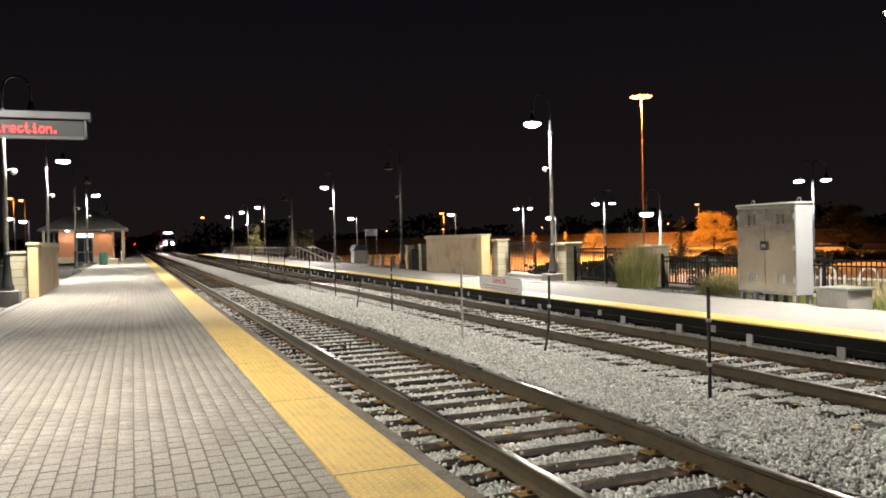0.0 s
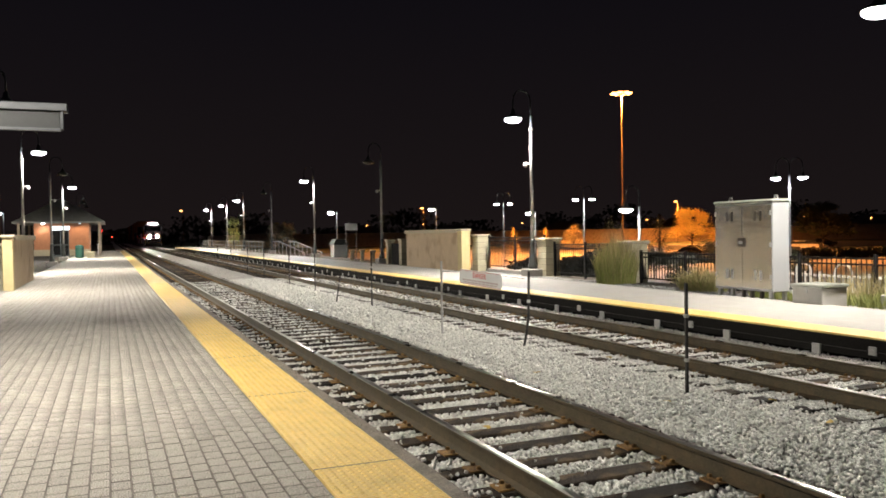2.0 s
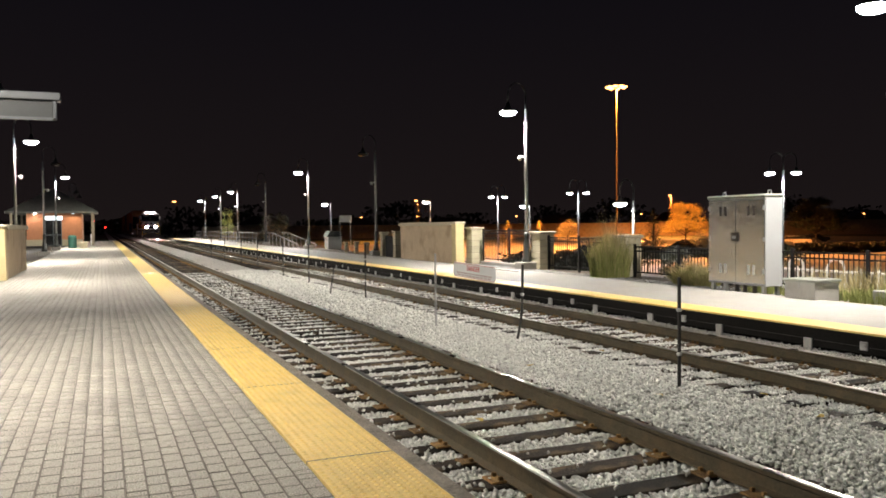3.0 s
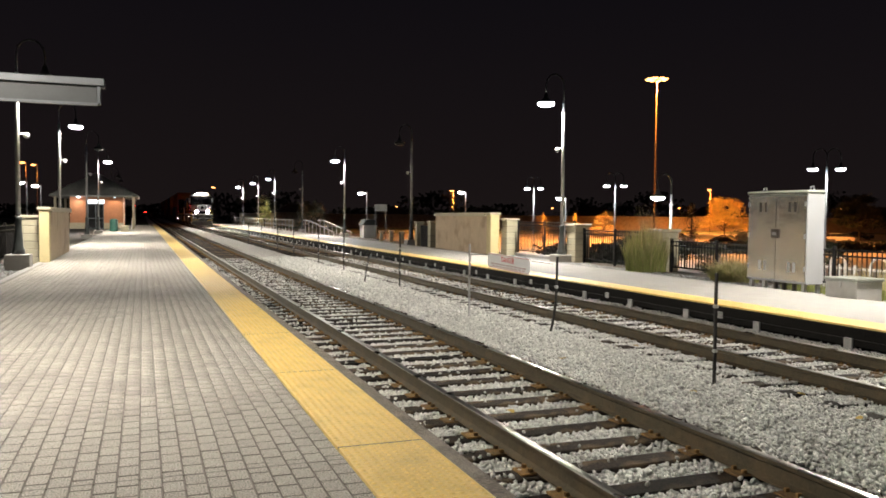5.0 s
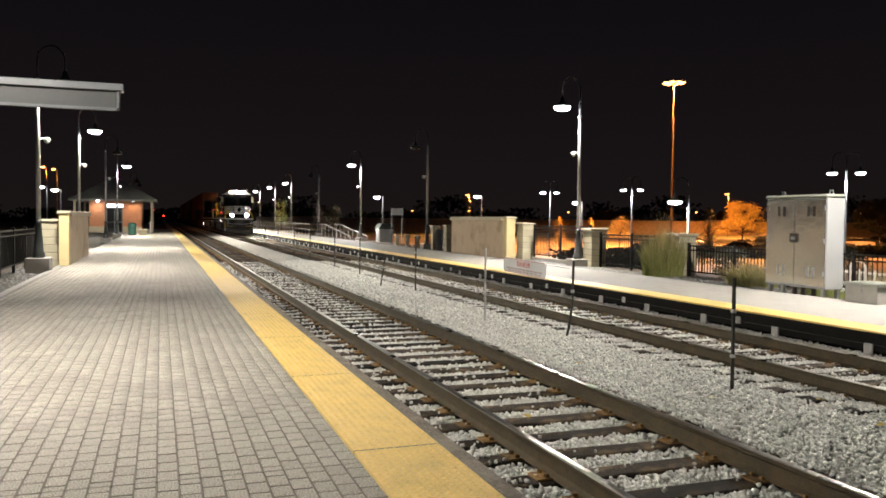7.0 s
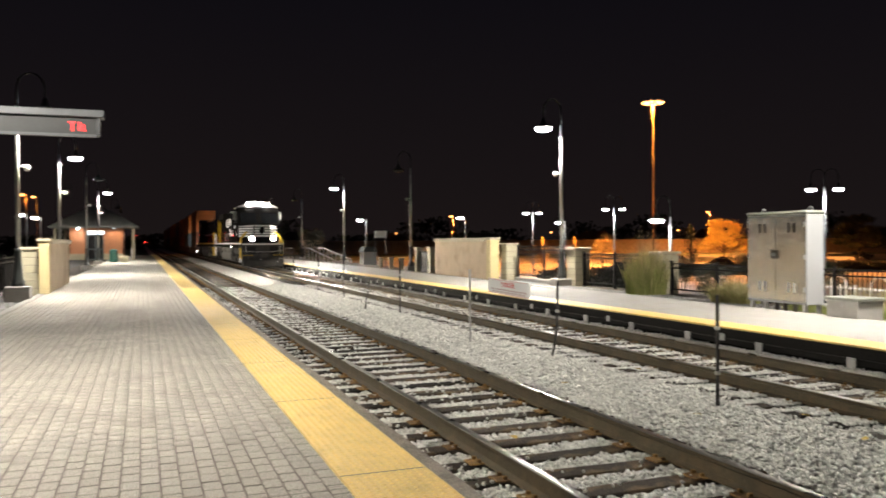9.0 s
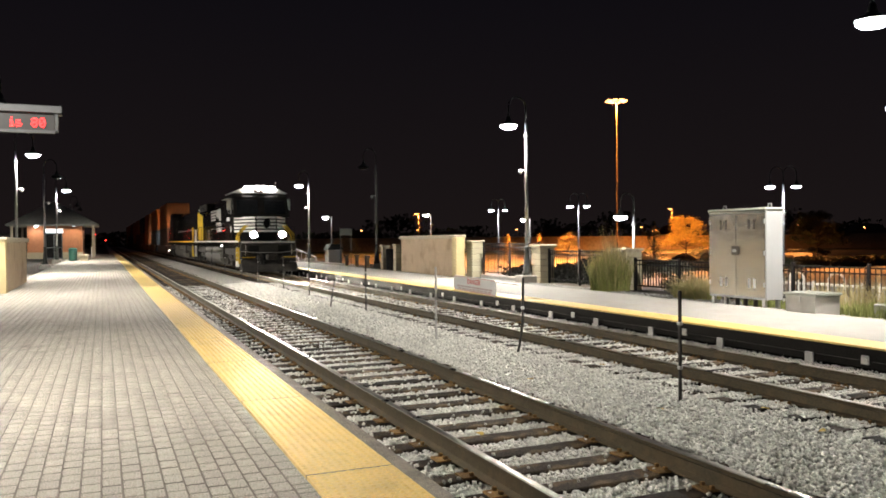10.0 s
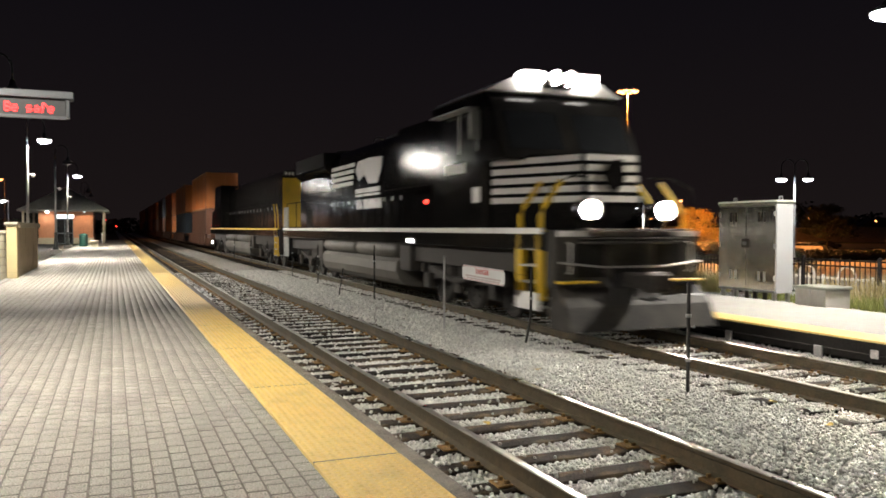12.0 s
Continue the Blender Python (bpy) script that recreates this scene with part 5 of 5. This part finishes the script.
part("wall_base", B(0.31, 2.1, -0.05, 0.0, 0, 0.6), LIME, sh, "limestone plinth")
dr = part("door", B(-1.16, 0.31, 0.10, 0.16, 0, 2.45), GLASS_DARK, sh, "glazed double door")
for x in (-1.16, -0.47, 0.23):
    part("door_frame", B(x, x + 0.08, 0.06, 0.20, 0, 2.45), TEAL_FRAME, dr)
for z in (0.0, 1.0, 2.37):
    part("door_frame", B(-1.08, 0.23, 0.07, 0.19, z, z + 0.08), TEAL_FRAME, dr)
part("transom_panel", B(-1.2, 0.35, -0.06, 0.06, 2.48, 2.82), WINDOW_GLOW, sh, "lit white panel over the door")
roof = bmesh.new()
rv = [roof.verts.new(c) for c in ((-4.4, -1.3, 3.25), (3.5, -1.3, 3.25), (3.5, 10.3, 3.25), (-4.4, 10.3, 3.25), (-0.45, 2.6, 5.6), (-0.45, 6.4, 5.6),
                                  (-4.4, -1.3, 3.1), (3.5, -1.3, 3.1), (3.5, 10.3, 3.1), (-4.4, 10.3, 3.1))]
for q in ((0, 1, 4), (1, 2, 5, 4), (2, 3, 5), (3, 0, 4, 5), (6, 7, 1, 0), (7, 8, 2, 1), (8, 9, 3, 2), (9, 6, 0, 3), (9, 8, 7, 6)):
    roof.faces.new([rv[i] for i in q])
rf = part("roof", roof, ROOF, sh, "hipped grey shingle roof")
for x, y in ((-3.9, -0.9), (3.0, -0.9), (3.0, 9.9), (-3.9, 9.9)):
    part("roof_post", B(x - 0.1, x + 0.1, y - 0.1, y + 0.1, 0, 3.1, 0.01), LIME_CAP, sh, "pale roof post")
sf = part("soffit_lamp", lathe(bmesh.new(), [(0.02, -0.05), (0.12, -0.03), (0.13, 0.0), (0.02, 0.02)], 12, (-1.9, -0.6, 3.08)), LAMP_GLOW, sh, "round lit soffit lamp")
# the right-hand disc is made up to match the left lamp
part("soffit_lamp", lathe(bmesh.new(), [(0.02, -0.05), (0.12, -0.03), (0.13, 0.0), (0.02, 0.02)], 12, (1.3, -0.6, 3.08)), WINDOW_GLOW, sh, "round lit soffit lamp")
lamp_light(-3.85 - 1.9, 83.8, PZ + 2.95, 50, (1.0, 0.75, 0.5), 0.1, 160)
# added light under the made-up right-hand disc, brightening that side
lamp_light(-3.85 + 1.3, 83.8, PZ + 2.95, 50, (1.0, 0.75, 0.5), 0.1, 160)
rl = thing("hand_rail", "white metal ramp rail beside the shelter", "railing", pose(-1.0, 82.0, PZ))
for k in range(5):
    part("upright", tube(bmesh.new(), [(0, 2.4 * k, 0), (0, 2.4 * k, 1.05)], 0.025, 6), WHITE, rl)
part("top_rail", tube(bmesh.new(), [(0, 0, 1.05), (0, 9.6, 1.05)], 0.025, 6), WHITE, rl)
tb = thing("litter_bin", "dark green litter bin on the paving", "bin", pose(-2.3, 73.0, PZ))
part("bin_body", lathe(bmesh.new(), [(0.28, 0.0), (0.33, 0.05), (0.33, 0.86), (0.28, 0.88)], 16), GREEN_BIN, tb)
part("bin_lid", lathe(bmesh.new(), [(0.35, 0.88), (0.35, 0.95), (0.24, 1.06), (0.05, 1.09)], 16), GREEN_BIN, tb)
bc = thing("bench", "small pale stone bench beside the bin", "bench", pose(-1.45, 73.0, PZ))
part("seat", B(-0.35, 0.35, -0.9, 0.9, 0.42, 0.52, 0.02), LIME_CAP, bc)
for y in (-0.7, 0.5):
    part("leg", B(-0.28, 0.28, y, y + 0.2, 0, 0.42), LIME, bc)

# ---- stairs, rails, posts and small boxes along the far platform ----
for y0, y1, x in ((76, 128, 13.3),):
    rl2 = thing("hand_rail", "long pale metal railing along the far platform", "railing", pose(x, y0, PZ))
    for z in (0.55, 1.05):
        part("rail", tube(bmesh.new(), [(0, 0, z), (0, y1 - y0, z)], 0.03, 6), GALV, rl2)
    for k in range(int((y1 - y0) / 2) + 1):
        part("upright", tube(bmesh.new(), [(0, 2.0 * k, 0), (0, 2.0 * k, 1.05)], 0.025, 6), GALV, rl2)
st = thing("stair_rail", "pale metal stair railing going down behind the platform", "railing", pose(14.2, 62.5, PZ - 0.1))
for dx in (0.0, 1.4):
    part("rail", tube(bmesh.new(), [(dx, 0, 0.3), (dx, 10, 1.15), (dx, 13, 1.15)], 0.035, 6), GALV, st)
    for k in range(8):
        part("upright", tube(bmesh.new(), [(dx, 1.7 * k, 0), (dx, 1.7 * k, min(1.15, 0.3 + 0.145 * k))], 0.025, 6), GALV, st)
for y, w, h in ((39.2, 0.4, 1.2), (41.4, 0.35, 1.15), (44.5, 0.2, 0.55), (46.6, 0.2, 0.55), (48.8, 0.2, 0.5)):
    block_pier(14.15, y, w, w, h, "small limestone post along the far platform", 4)
pan = thing("gate_panel", "dark slatted gate between two stone posts", "gate", pose(14.15, 39.45, PZ - 0.1))
for k in range(9):
    part("slat", B(-0.03, 0.03, 0.05 + 0.18 * k, 0.17 + 0.18 * k, -0.02, 1.15), BLACK_IRON, pan)
ks = thing("news_box", "small grey kiosk with a dark pitched top", "kiosk", pose(15.4, 56.5, 0.1))
part("body", B(-0.5, 0.5, -0.5, 0.5, 0, 0.95, 0.02), GALV, ks)
part("pitched_top", prism(bmesh.new(), [(-0.6, 0.95), (0.6, 0.95), (0.35, 1.35), (-0.35, 1.35)], -0.6, 0.6), POST_DARK, ks, "dark pitched top")
sg = thing("platform_sign", "pale rectangular sign board on two posts", "sign", pose(14.9, 51.5, 0.1))
part("board", B(-0.42, 0.42, -0.03, 0.03, 1.95, 2.4, 0.01), WHITE, sg)
for x in (-0.36, 0.36):
    part("post", tube(bmesh.new(), [(x, 0.05, -0.1), (x, 0.05, 2.4)], 0.025, 6), POST_GREY, sg)

# ---- parking lot lamps ----
SODIUM = (1.0, 0.34, 0.07)


def twin_lamp(x, y, zh, label):
    lp = thing("parking_lamp", label, "street lamp", pose(x, y, -1.8), "twin lamps of the parking lot")
    h = zh + 1.8
    part("post", tube(bmesh.new(), [(0, 0, 0), (0, 0, h + 0.1)], 0.075, 8, 0.05), POST_GREY, lp)
    u = Vector((0.79, -0.61, 0))
    for s in (-1, 1):
        part("crook", tube(bmesh.new(), [(0, 0, h)] + [tuple(u * (s * (0.33 - 0.33 * math.cos(a))) + Vector((0, 0, h + 0.65 + 0.4 * math.sin(a)))) for a in [math.pi * k / 8 for k in range(9)]]
                           + [tuple(u * (s * 0.66) + Vector((0, 0, h + 0.3)))], 0.025, 6), POST_DARK, lp)
        c = u * (s * 0.66)
        hd = part("bell_shade", lathe(bmesh.new(), [(0.05, h + 0.3), (0.1, h + 0.14), (0.25, h + 0.04), (0.27, h), (0.05, h + 0.02)], 14, (c.x, c.y, 0)), POST_DARK, lp)
        part("lens", lathe(bmesh.new(), [(0.25, h), (0.23, h - 0.06), (0.12, h - 0.11), (0.01, h - 0.125)], 14, (c.x, c.y, 0)), LAMP_GLOW, hd, "glowing glass bowl")
    return lp


TW = "twin-headed crook lamp, lit, in the parking lot"
for x, y, z in ((33.4, 32.1, 4.4), (35.3, 55.0, 4.3), (35.2, 69.0, 4.5)):
    twin_lamp(x, y, z, TW)
    lamp_light(x, y, z - 0.4, 4500, (0.95, 0.98, 1.0), 0.3, 165)


def single_lamp(x, y, z0, zh, material, label, r=0.28, arm=0.6, colour=None):
    lp = thing("parking_lamp", label, "street lamp", pose(x, y, z0))
    h = zh - z0
    part("post", tube(bmesh.new(), [(0, 0, -0.3), (0, 0, h + 0.1)], 0.08, 8, 0.05), MAST_STEEL if colour else POST_GREY, lp)
    part("arm", tube(bmesh.new(), [(0, 0, h + 0.05), (-arm, 0.0, h + 0.12)], 0.03, 6), POST_DARK, lp)
    hd = part("lamp_head", lathe(bmesh.new(), [(0.05, h + 0.22), (r, h + 0.08), (r + 0.03, h + 0.02), (0.05, h + 0.03)], 12, (-arm, 0, 0)), POST_DARK, lp)
    part("lens", lathe(bmesh.new(), [(r, h + 0.03), (r * 0.9, h - 0.1), (r * 0.4, h - 0.17), (0.01, h - 0.18)], 12, (-arm, 0, 0)), material, hd, "glowing lens")
    return lp


for x, y, z, r in ((34.6, 61.7, 3.4, 0.3), (35.9, 88.0, 4.6, 0.4), (21.0, 77.7, 4.0, 0.3), (-11.5, 95.0, 4.9, 0.4), (-11.3, 105.6, 4.9, 0.4)):
    single_lamp(x, y, -1.8 if x > 0 else 0.0, z, LAMP_GLOW, "single-headed parking lot lamp, lit white", r)
for x, y, z, r in ((132.4, 163.2, 8.9, 0.45), (65.5, 167.7, 7.5, 0.45), (16.2, 197.7, 8.1, 0.45), (-16.3, 134.0, 9.2, 0.35), (-14.8, 134.0, 8.9, 0.3)):
    single_lamp(x, y, -1.8 if x > 17 else -0.6, z, SODIUM_GLOW, "tall lamp post with an orange sodium head", r, 0.5, SODIUM)
for k in range(13):
    d = 60 + 26 * k + 9 * math.sin(5 * k)
    single_lamp(20 + d * math.cos(radians(-28)), 262 - d * math.sin(radians(28)), -1.8, 4.6 + 0.5 * math.sin(3 * k), SODIUM_GLOW, "small distant street lamp with an orange glow", 0.32, 0.4, SODIUM)
crook = lamp_post(21.9, 29.6, -3.05, 1, -1, "crook lamp post, lit, beyond the fence", 900.0, False)

mast = thing("light_mast", "very tall light mast with a cluster of orange sodium lamps", "light mast", pose(65.8, 92.7, -1.8))
part("pole", tube(bmesh.new(), [(0, 0, 0), (0, 0, 11), (0, 0, 22.8)], 0.14, 12, 0.07), MAST_STEEL, mast, "tapered steel pole")
part("ring", lathe(bmesh.new(), [(0.9, 22.55), (1.0, 22.6), (1.0, 22.75), (0.2, 22.85)], 16), POST_GREY, mast)
for k in range(8):
    a = 2 * math.pi * k / 8
    c = (1.15 * math.cos(a), 1.15 * math.sin(a), 0)
    h_ = part("floodlight", lathe(bmesh.new(), [(0.15, 22.9), (0.36, 22.65), (0.40, 22.55), (0.1, 22.6)], 12, c), POST_GREY, mast)
    part("lens", lathe(bmesh.new(), [(0.37, 22.57), (0.34, 22.42), (0.15, 22.32), (0.02, 22.3)], 12, c), SODIUM_GLOW, h_, "orange glowing lens")
lamp_light(65.8, 92.7, 20.4, 400000, SODIUM, 0.8, 146)
lamp_light(132.0, 163.2, 8.4, 60000, SODIUM, 0.5, 170)
lamp_light(65.0, 167.7, 7.0, 50000, SODIUM, 0.5, 170)
lamp_light(-16.3, 134.0, 8.6, 4000, SODIUM, 0.4, 165)

# ---- trees, cars, distance ----
def tree(x, y, z, h, r, label, seed, conical=False, n=900, leaf=None):
    g = random.Random(seed)
    tr = thing("tree", label, "tree", pose(x, y, z))
    bm = bmesh.new()
    top = h * (0.95 if conical else 0.55)
    tube(bm, [(0, 0, -0.2), (0.03 * r, 0, top * 0.5), (0, 0.04 * r, top)], 0.045 * h / 2, 7, 0.02)
    limbs = []
    for k in range(9):
        a, zz = g.uniform(0, 6.28), h * g.uniform(0.25, 0.6)
        e = Vector((math.cos(a) * r * g.uniform(0.5, 0.85), math.sin(a) * r * g.uniform(0.5, 0.85), min(h * 0.95, zz + h * g.uniform(0.1, 0.35))))
        tube(bm, [(0, 0, zz * 0.8), tuple(e * 0.5 + Vector((0, 0, zz * 0.3))), tuple(e)], 0.012 * h, 5, 0.006)
        limbs.append(e)
    clumps = []
    for k in range(46):
        a, u = g.uniform(0, 6.28), g.random()
        d = r * (1 - 0.55 * u * u) * math.sqrt(g.uniform(0.12, 1)) * 0.86
        clumps.append(Vector((d * math.cos(a), d * math.sin(a), h * (0.30 + 0.62 * u * (1.08 - 0.35 * d / r)))))
    part("trunk", bm, BARK, tr)
    vs, fs = [], []
    for i in range(3 * n):
        if conical:
            u = g.random() ** 1.3
            a, d = g.uniform(0, 6.28), r * (1 - u) ** 0.6 * abs(g.gauss(0, 0.55))
            c = Vector((d * math.cos(a), d * math.sin(a), h * (0.12 + 0.88 * u)))
        else:
            c = g.choice(clumps) + Vector((g.gauss(0, 0.12 * r), g.gauss(0, 0.12 * r), g.gauss(0, 0.035 * h)))
            c.z = max(c.z, h * 0.16)
        s = 0.032 * max(r, 1.8) * g.uniform(0.6, 1.4)
        u1 = Vector((g.gauss(0, 1), g.gauss(0, 1), g.gauss(0, 1))).normalized()
        u2 = u1.orthogonal().normalized()
        n0 = len(vs)
        vs += [tuple(c - u1 * s), tuple(c + u2 * s * 0.6), tuple(c + u1 * s), tuple(c - u2 * s * 0.6)]
        fs.append((n0, n0 + 1, n0 + 2, n0 + 3))
    # trees labelled orange take the leaf colour with lamplight painted in
    cr = new("crown", soup("crown", vs, fs, leaf or (LEAF_FALL_LIT if "orange" in label else LEAF)))
    cr.parent = tr
    return tr


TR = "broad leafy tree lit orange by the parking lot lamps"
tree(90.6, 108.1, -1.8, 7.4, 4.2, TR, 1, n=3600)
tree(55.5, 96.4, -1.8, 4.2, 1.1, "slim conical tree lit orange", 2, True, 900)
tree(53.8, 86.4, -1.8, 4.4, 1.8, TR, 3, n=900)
tree(51.5, 98.0, -1.8, 4.2, 1.2, "slim conical tree lit orange", 4, True, 900)
tree(113.0, 101.4, -1.8, 8.0, 5.0, "dark spreading tree in the parking lot", 5, n=2600)
tree(51.2, 65.9, -1.8, 5.2, 1.6, "small dark conifer in the parking lot", 6, True, 1400)
tree(16.6, 118.0, -0.62, 5.6, 1.3, "narrow leafy tree lit by the platform lamps", 7, n=900, leaf=GRASS)
tree(16.5, 80.0, -0.62, 3.9, 1.1, "small dark tree behind the far platform", 8, n=600)
tree(16.4, 86.5, -0.62, 3.9, 1.2, "small dark tree behind the far platform", 9, n=600)
tree(29.0, 44.0, -1.8, 2.6, 1.6, "low dark shrub beyond the fence", 10, n=900)
tree(27.0, 33.0, -1.8, 2.4, 1.5, "low dark shrub beyond the fence", 11, n=900)
for k, (x, y) in enumerate(((40, 39), (46, 52), (36, 47), (60, 64), (66, 76))):
    tree(x, y, -1.8, 2.5, 2.0, "low dark shrub between the parking rows", 20 + k, n=700)


def hedge(x0, x1, y, h, label, seed):
    g = np.random.default_rng(seed)
    n = int(560 * (x1 - x0))
    top = h * (0.82 + 0.18 * np.sin(np.linspace(x0, x1, 400) * 2.1) * np.sin(np.linspace(x0, x1, 400) * 0.7))
    x = g.uniform(x0, x1, n)
    c = np.stack([x, y + g.normal(0, 0.35, n), -1.76 + np.interp(x, np.linspace(x0, x1, 400), top) * g.random(n) ** 0.7], 1)
    u = g.normal(size=(n, 3))
    u /= np.linalg.norm(u, axis=1)[:, None]
    w = np.cross(u, g.normal(size=(n, 3)))
    w /= np.linalg.norm(w, axis=1)[:, None]
    v = np.stack([c - u * 0.13, c + w * 0.09, c + u * 0.13, c - w * 0.09], 1).reshape(-1, 3)
    ob = new("hedge", soup("hedge", v, np.arange(4 * n).reshape(n, 4), HEDGE))
    tagged(ob, label, "hedge", kind="stuff")


hedge(22, 30, 42.0, 2.1, "low dark hedge beyond the iron fence", 32)
hedge(44, 98, 65.5, 1.35, "long low dark hedge along the parking lot", 31)


def car(x, y, turn, label, paint=None):
    c = thing("car", label, "car", pose(x, y, -1.76, 0, 0, turn), "parked cars")
    bm = bmesh.new()
    prism(bm, [(-2.2, 0.35), (-2.25, 0.75), (-2.1, 0.92), (-1.1, 1.0), (1.5, 1.0), (2.1, 0.9), (2.25, 0.6), (2.2, 0.35)], -0.88, 0.88, "x")
    bmesh.ops.bevel(bm, geom=list(bm.edges), offset=0.05, segments=1, affect="EDGES")
    part("body", bm, paint or CAR_DARK, c)
    part("cabin", prism(bmesh.new(), [(-1.2, 0.98), (-0.5, 1.42), (0.9, 1.45), (1.7, 0.98)], -0.74, 0.74, "x"), GLASS_DARK, c, "dark glazed cabin")
    part("roof", prism(bmesh.new(), [(-0.55, 1.42), (-0.4, 1.48), (0.85, 1.5), (1.0, 1.44)], -0.7, 0.7, "x"), paint or CAR_DARK, c)
    for yy in (-1.4, 1.4):
        for s in (-1, 1):
            w = part("wheel", lathe(bmesh.new(), [(0.2, s * 0.70), (0.33, s * 0.72), (0.33, s * 0.88), (0.2, s * 0.90)], 14, (0, yy, 0.33), "x"), TYRE, c)
    for s in (-0.6, 0.6):
        part("headlight", B(s - 0.15, s + 0.15, -2.27, -2.2, 0.65, 0.78), GALV, c)
    return c


car0 = car(117.6, 105.5, 55, "dark parked car under the orange parking lot lamps")
for x, y, a in ((68.2, 80.7, 50), (74.0, 84.0, 52), (44.0, 66.0, 40), (48.0, 71.0, 60), (70.0, 93.0, 45), (112.0, 112.0, 55), (62.0, 74.0, 48), (84.0, 82.0, 40), (90.0, 92.0, 44), (104.0, 96.0, 30)):
    copy_thing(car0, pose(x, y, -1.76, 0, 0, a))

CAR_SILVER = mat("silver_car_paint", (0.5, 0.5, 0.5), 0.3, metal=0.4, var=0.06)
car(97.3, 91.2, 62, "pale silver parked car beside a dark tree", CAR_SILVER)

bank = part("sound_wall", B(20, 420, 0, 0.5, -2.2, 2.2), STUCCO_TAN, None)
bank.matrix_basis = pose(10, 260, 0, 0, 0, -28)
tagged(bank, "long pale boundary wall beyond the parking lot", "wall", kind="structure")
rnd = random.Random(5)
for k in range(11):
    d = 40 + k * 34
    x, y = 16 + d * math.cos(radians(-28)), 286 - d * math.sin(radians(28)) + 6
    ho = thing("house", "small dark house with a gabled roof beyond the parking lot", "house", pose(x, y + rnd.uniform(0, 14), -1.8, 0, 0, -28 + rnd.uniform(-8, 8)), "row of houses")
    w, hh = rnd.uniform(6, 9), rnd.uniform(3.2, 4.6)
    part("wall", B(-w, w, 0, 8, 0, hh), HOUSE, ho)
    part("roof", prism(bmesh.new(), [(-w - 0.5, hh), (w + 0.5, hh), (w * 0.4, hh + 3.0), (-w * 0.4, hh + 3.0)], -0.6, 8.6), HOUSE_ROOF, ho)
    for s in (-0.5, 0.4):
        part("window", B(w * s - 0.7, w * s + 0.7, -0.06, 0.02, 1.2, 2.6), GLASS_DARK, ho)
def far_woods():
    g = np.random.default_rng(11)
    n = 26000
    d = g.uniform(-330, 560, n)
    a = radians(-28)
    lump = 5.0 + 2.5 * np.sin(d * 0.09) + 1.8 * np.sin(d * 0.23 + 1) + 1.2 * np.sin(d * 0.51)
    z = -1.8 + np.abs(lump) * np.sqrt(g.random(n)) * 1.35
    x, y = 25 + d * math.cos(a) + g.normal(0, 3, n), 318 + d * math.sin(a) + g.normal(0, 3, n)
    u = g.normal(size=(n, 3))
    u /= np.linalg.norm(u, axis=1)[:, None]
    w = np.cross(u, g.normal(size=(n, 3)))
    w /= np.linalg.norm(w, axis=1)[:, None]
    s = g.uniform(0.5, 1.1, n)[:, None]
    c = np.stack([x, y, z], 1)
    v = np.stack([c - u * s, c + w * s * 0.7, c + u * s, c - w * s * 0.7], 1).reshape(-1, 3)
    ob = new("far_trees", soup("far_trees", v, np.arange(4 * n).reshape(n, 4), LEAF))
    tagged(ob, "dark line of distant trees under the night sky", "trees", kind="stuff")


far_woods()
for x, y, z in ((-4.5, 190.0, 3.0), (-2.0, 240.0, 4.5), (-7.5, 210.0, 5.0), (1.0, 320.0, 3.0)):
    sgn = thing("signal_lamp", "small red lamp far down the line", "signal", pose(x, y, -0.62))
    part("post", tube(bmesh.new(), [(0, 0, 0), (0, 0, z)], 0.08, 6), POST_DARK, sgn)
    part("lens", lathe(bmesh.new(), [(0.02, -0.1), (0.22, 0.0), (0.22, 0.1), (0.02, 0.2)], 10, (0, -0.1, z), "y"), SIGNAL_RED, sgn, "glowing red lens")
motions()
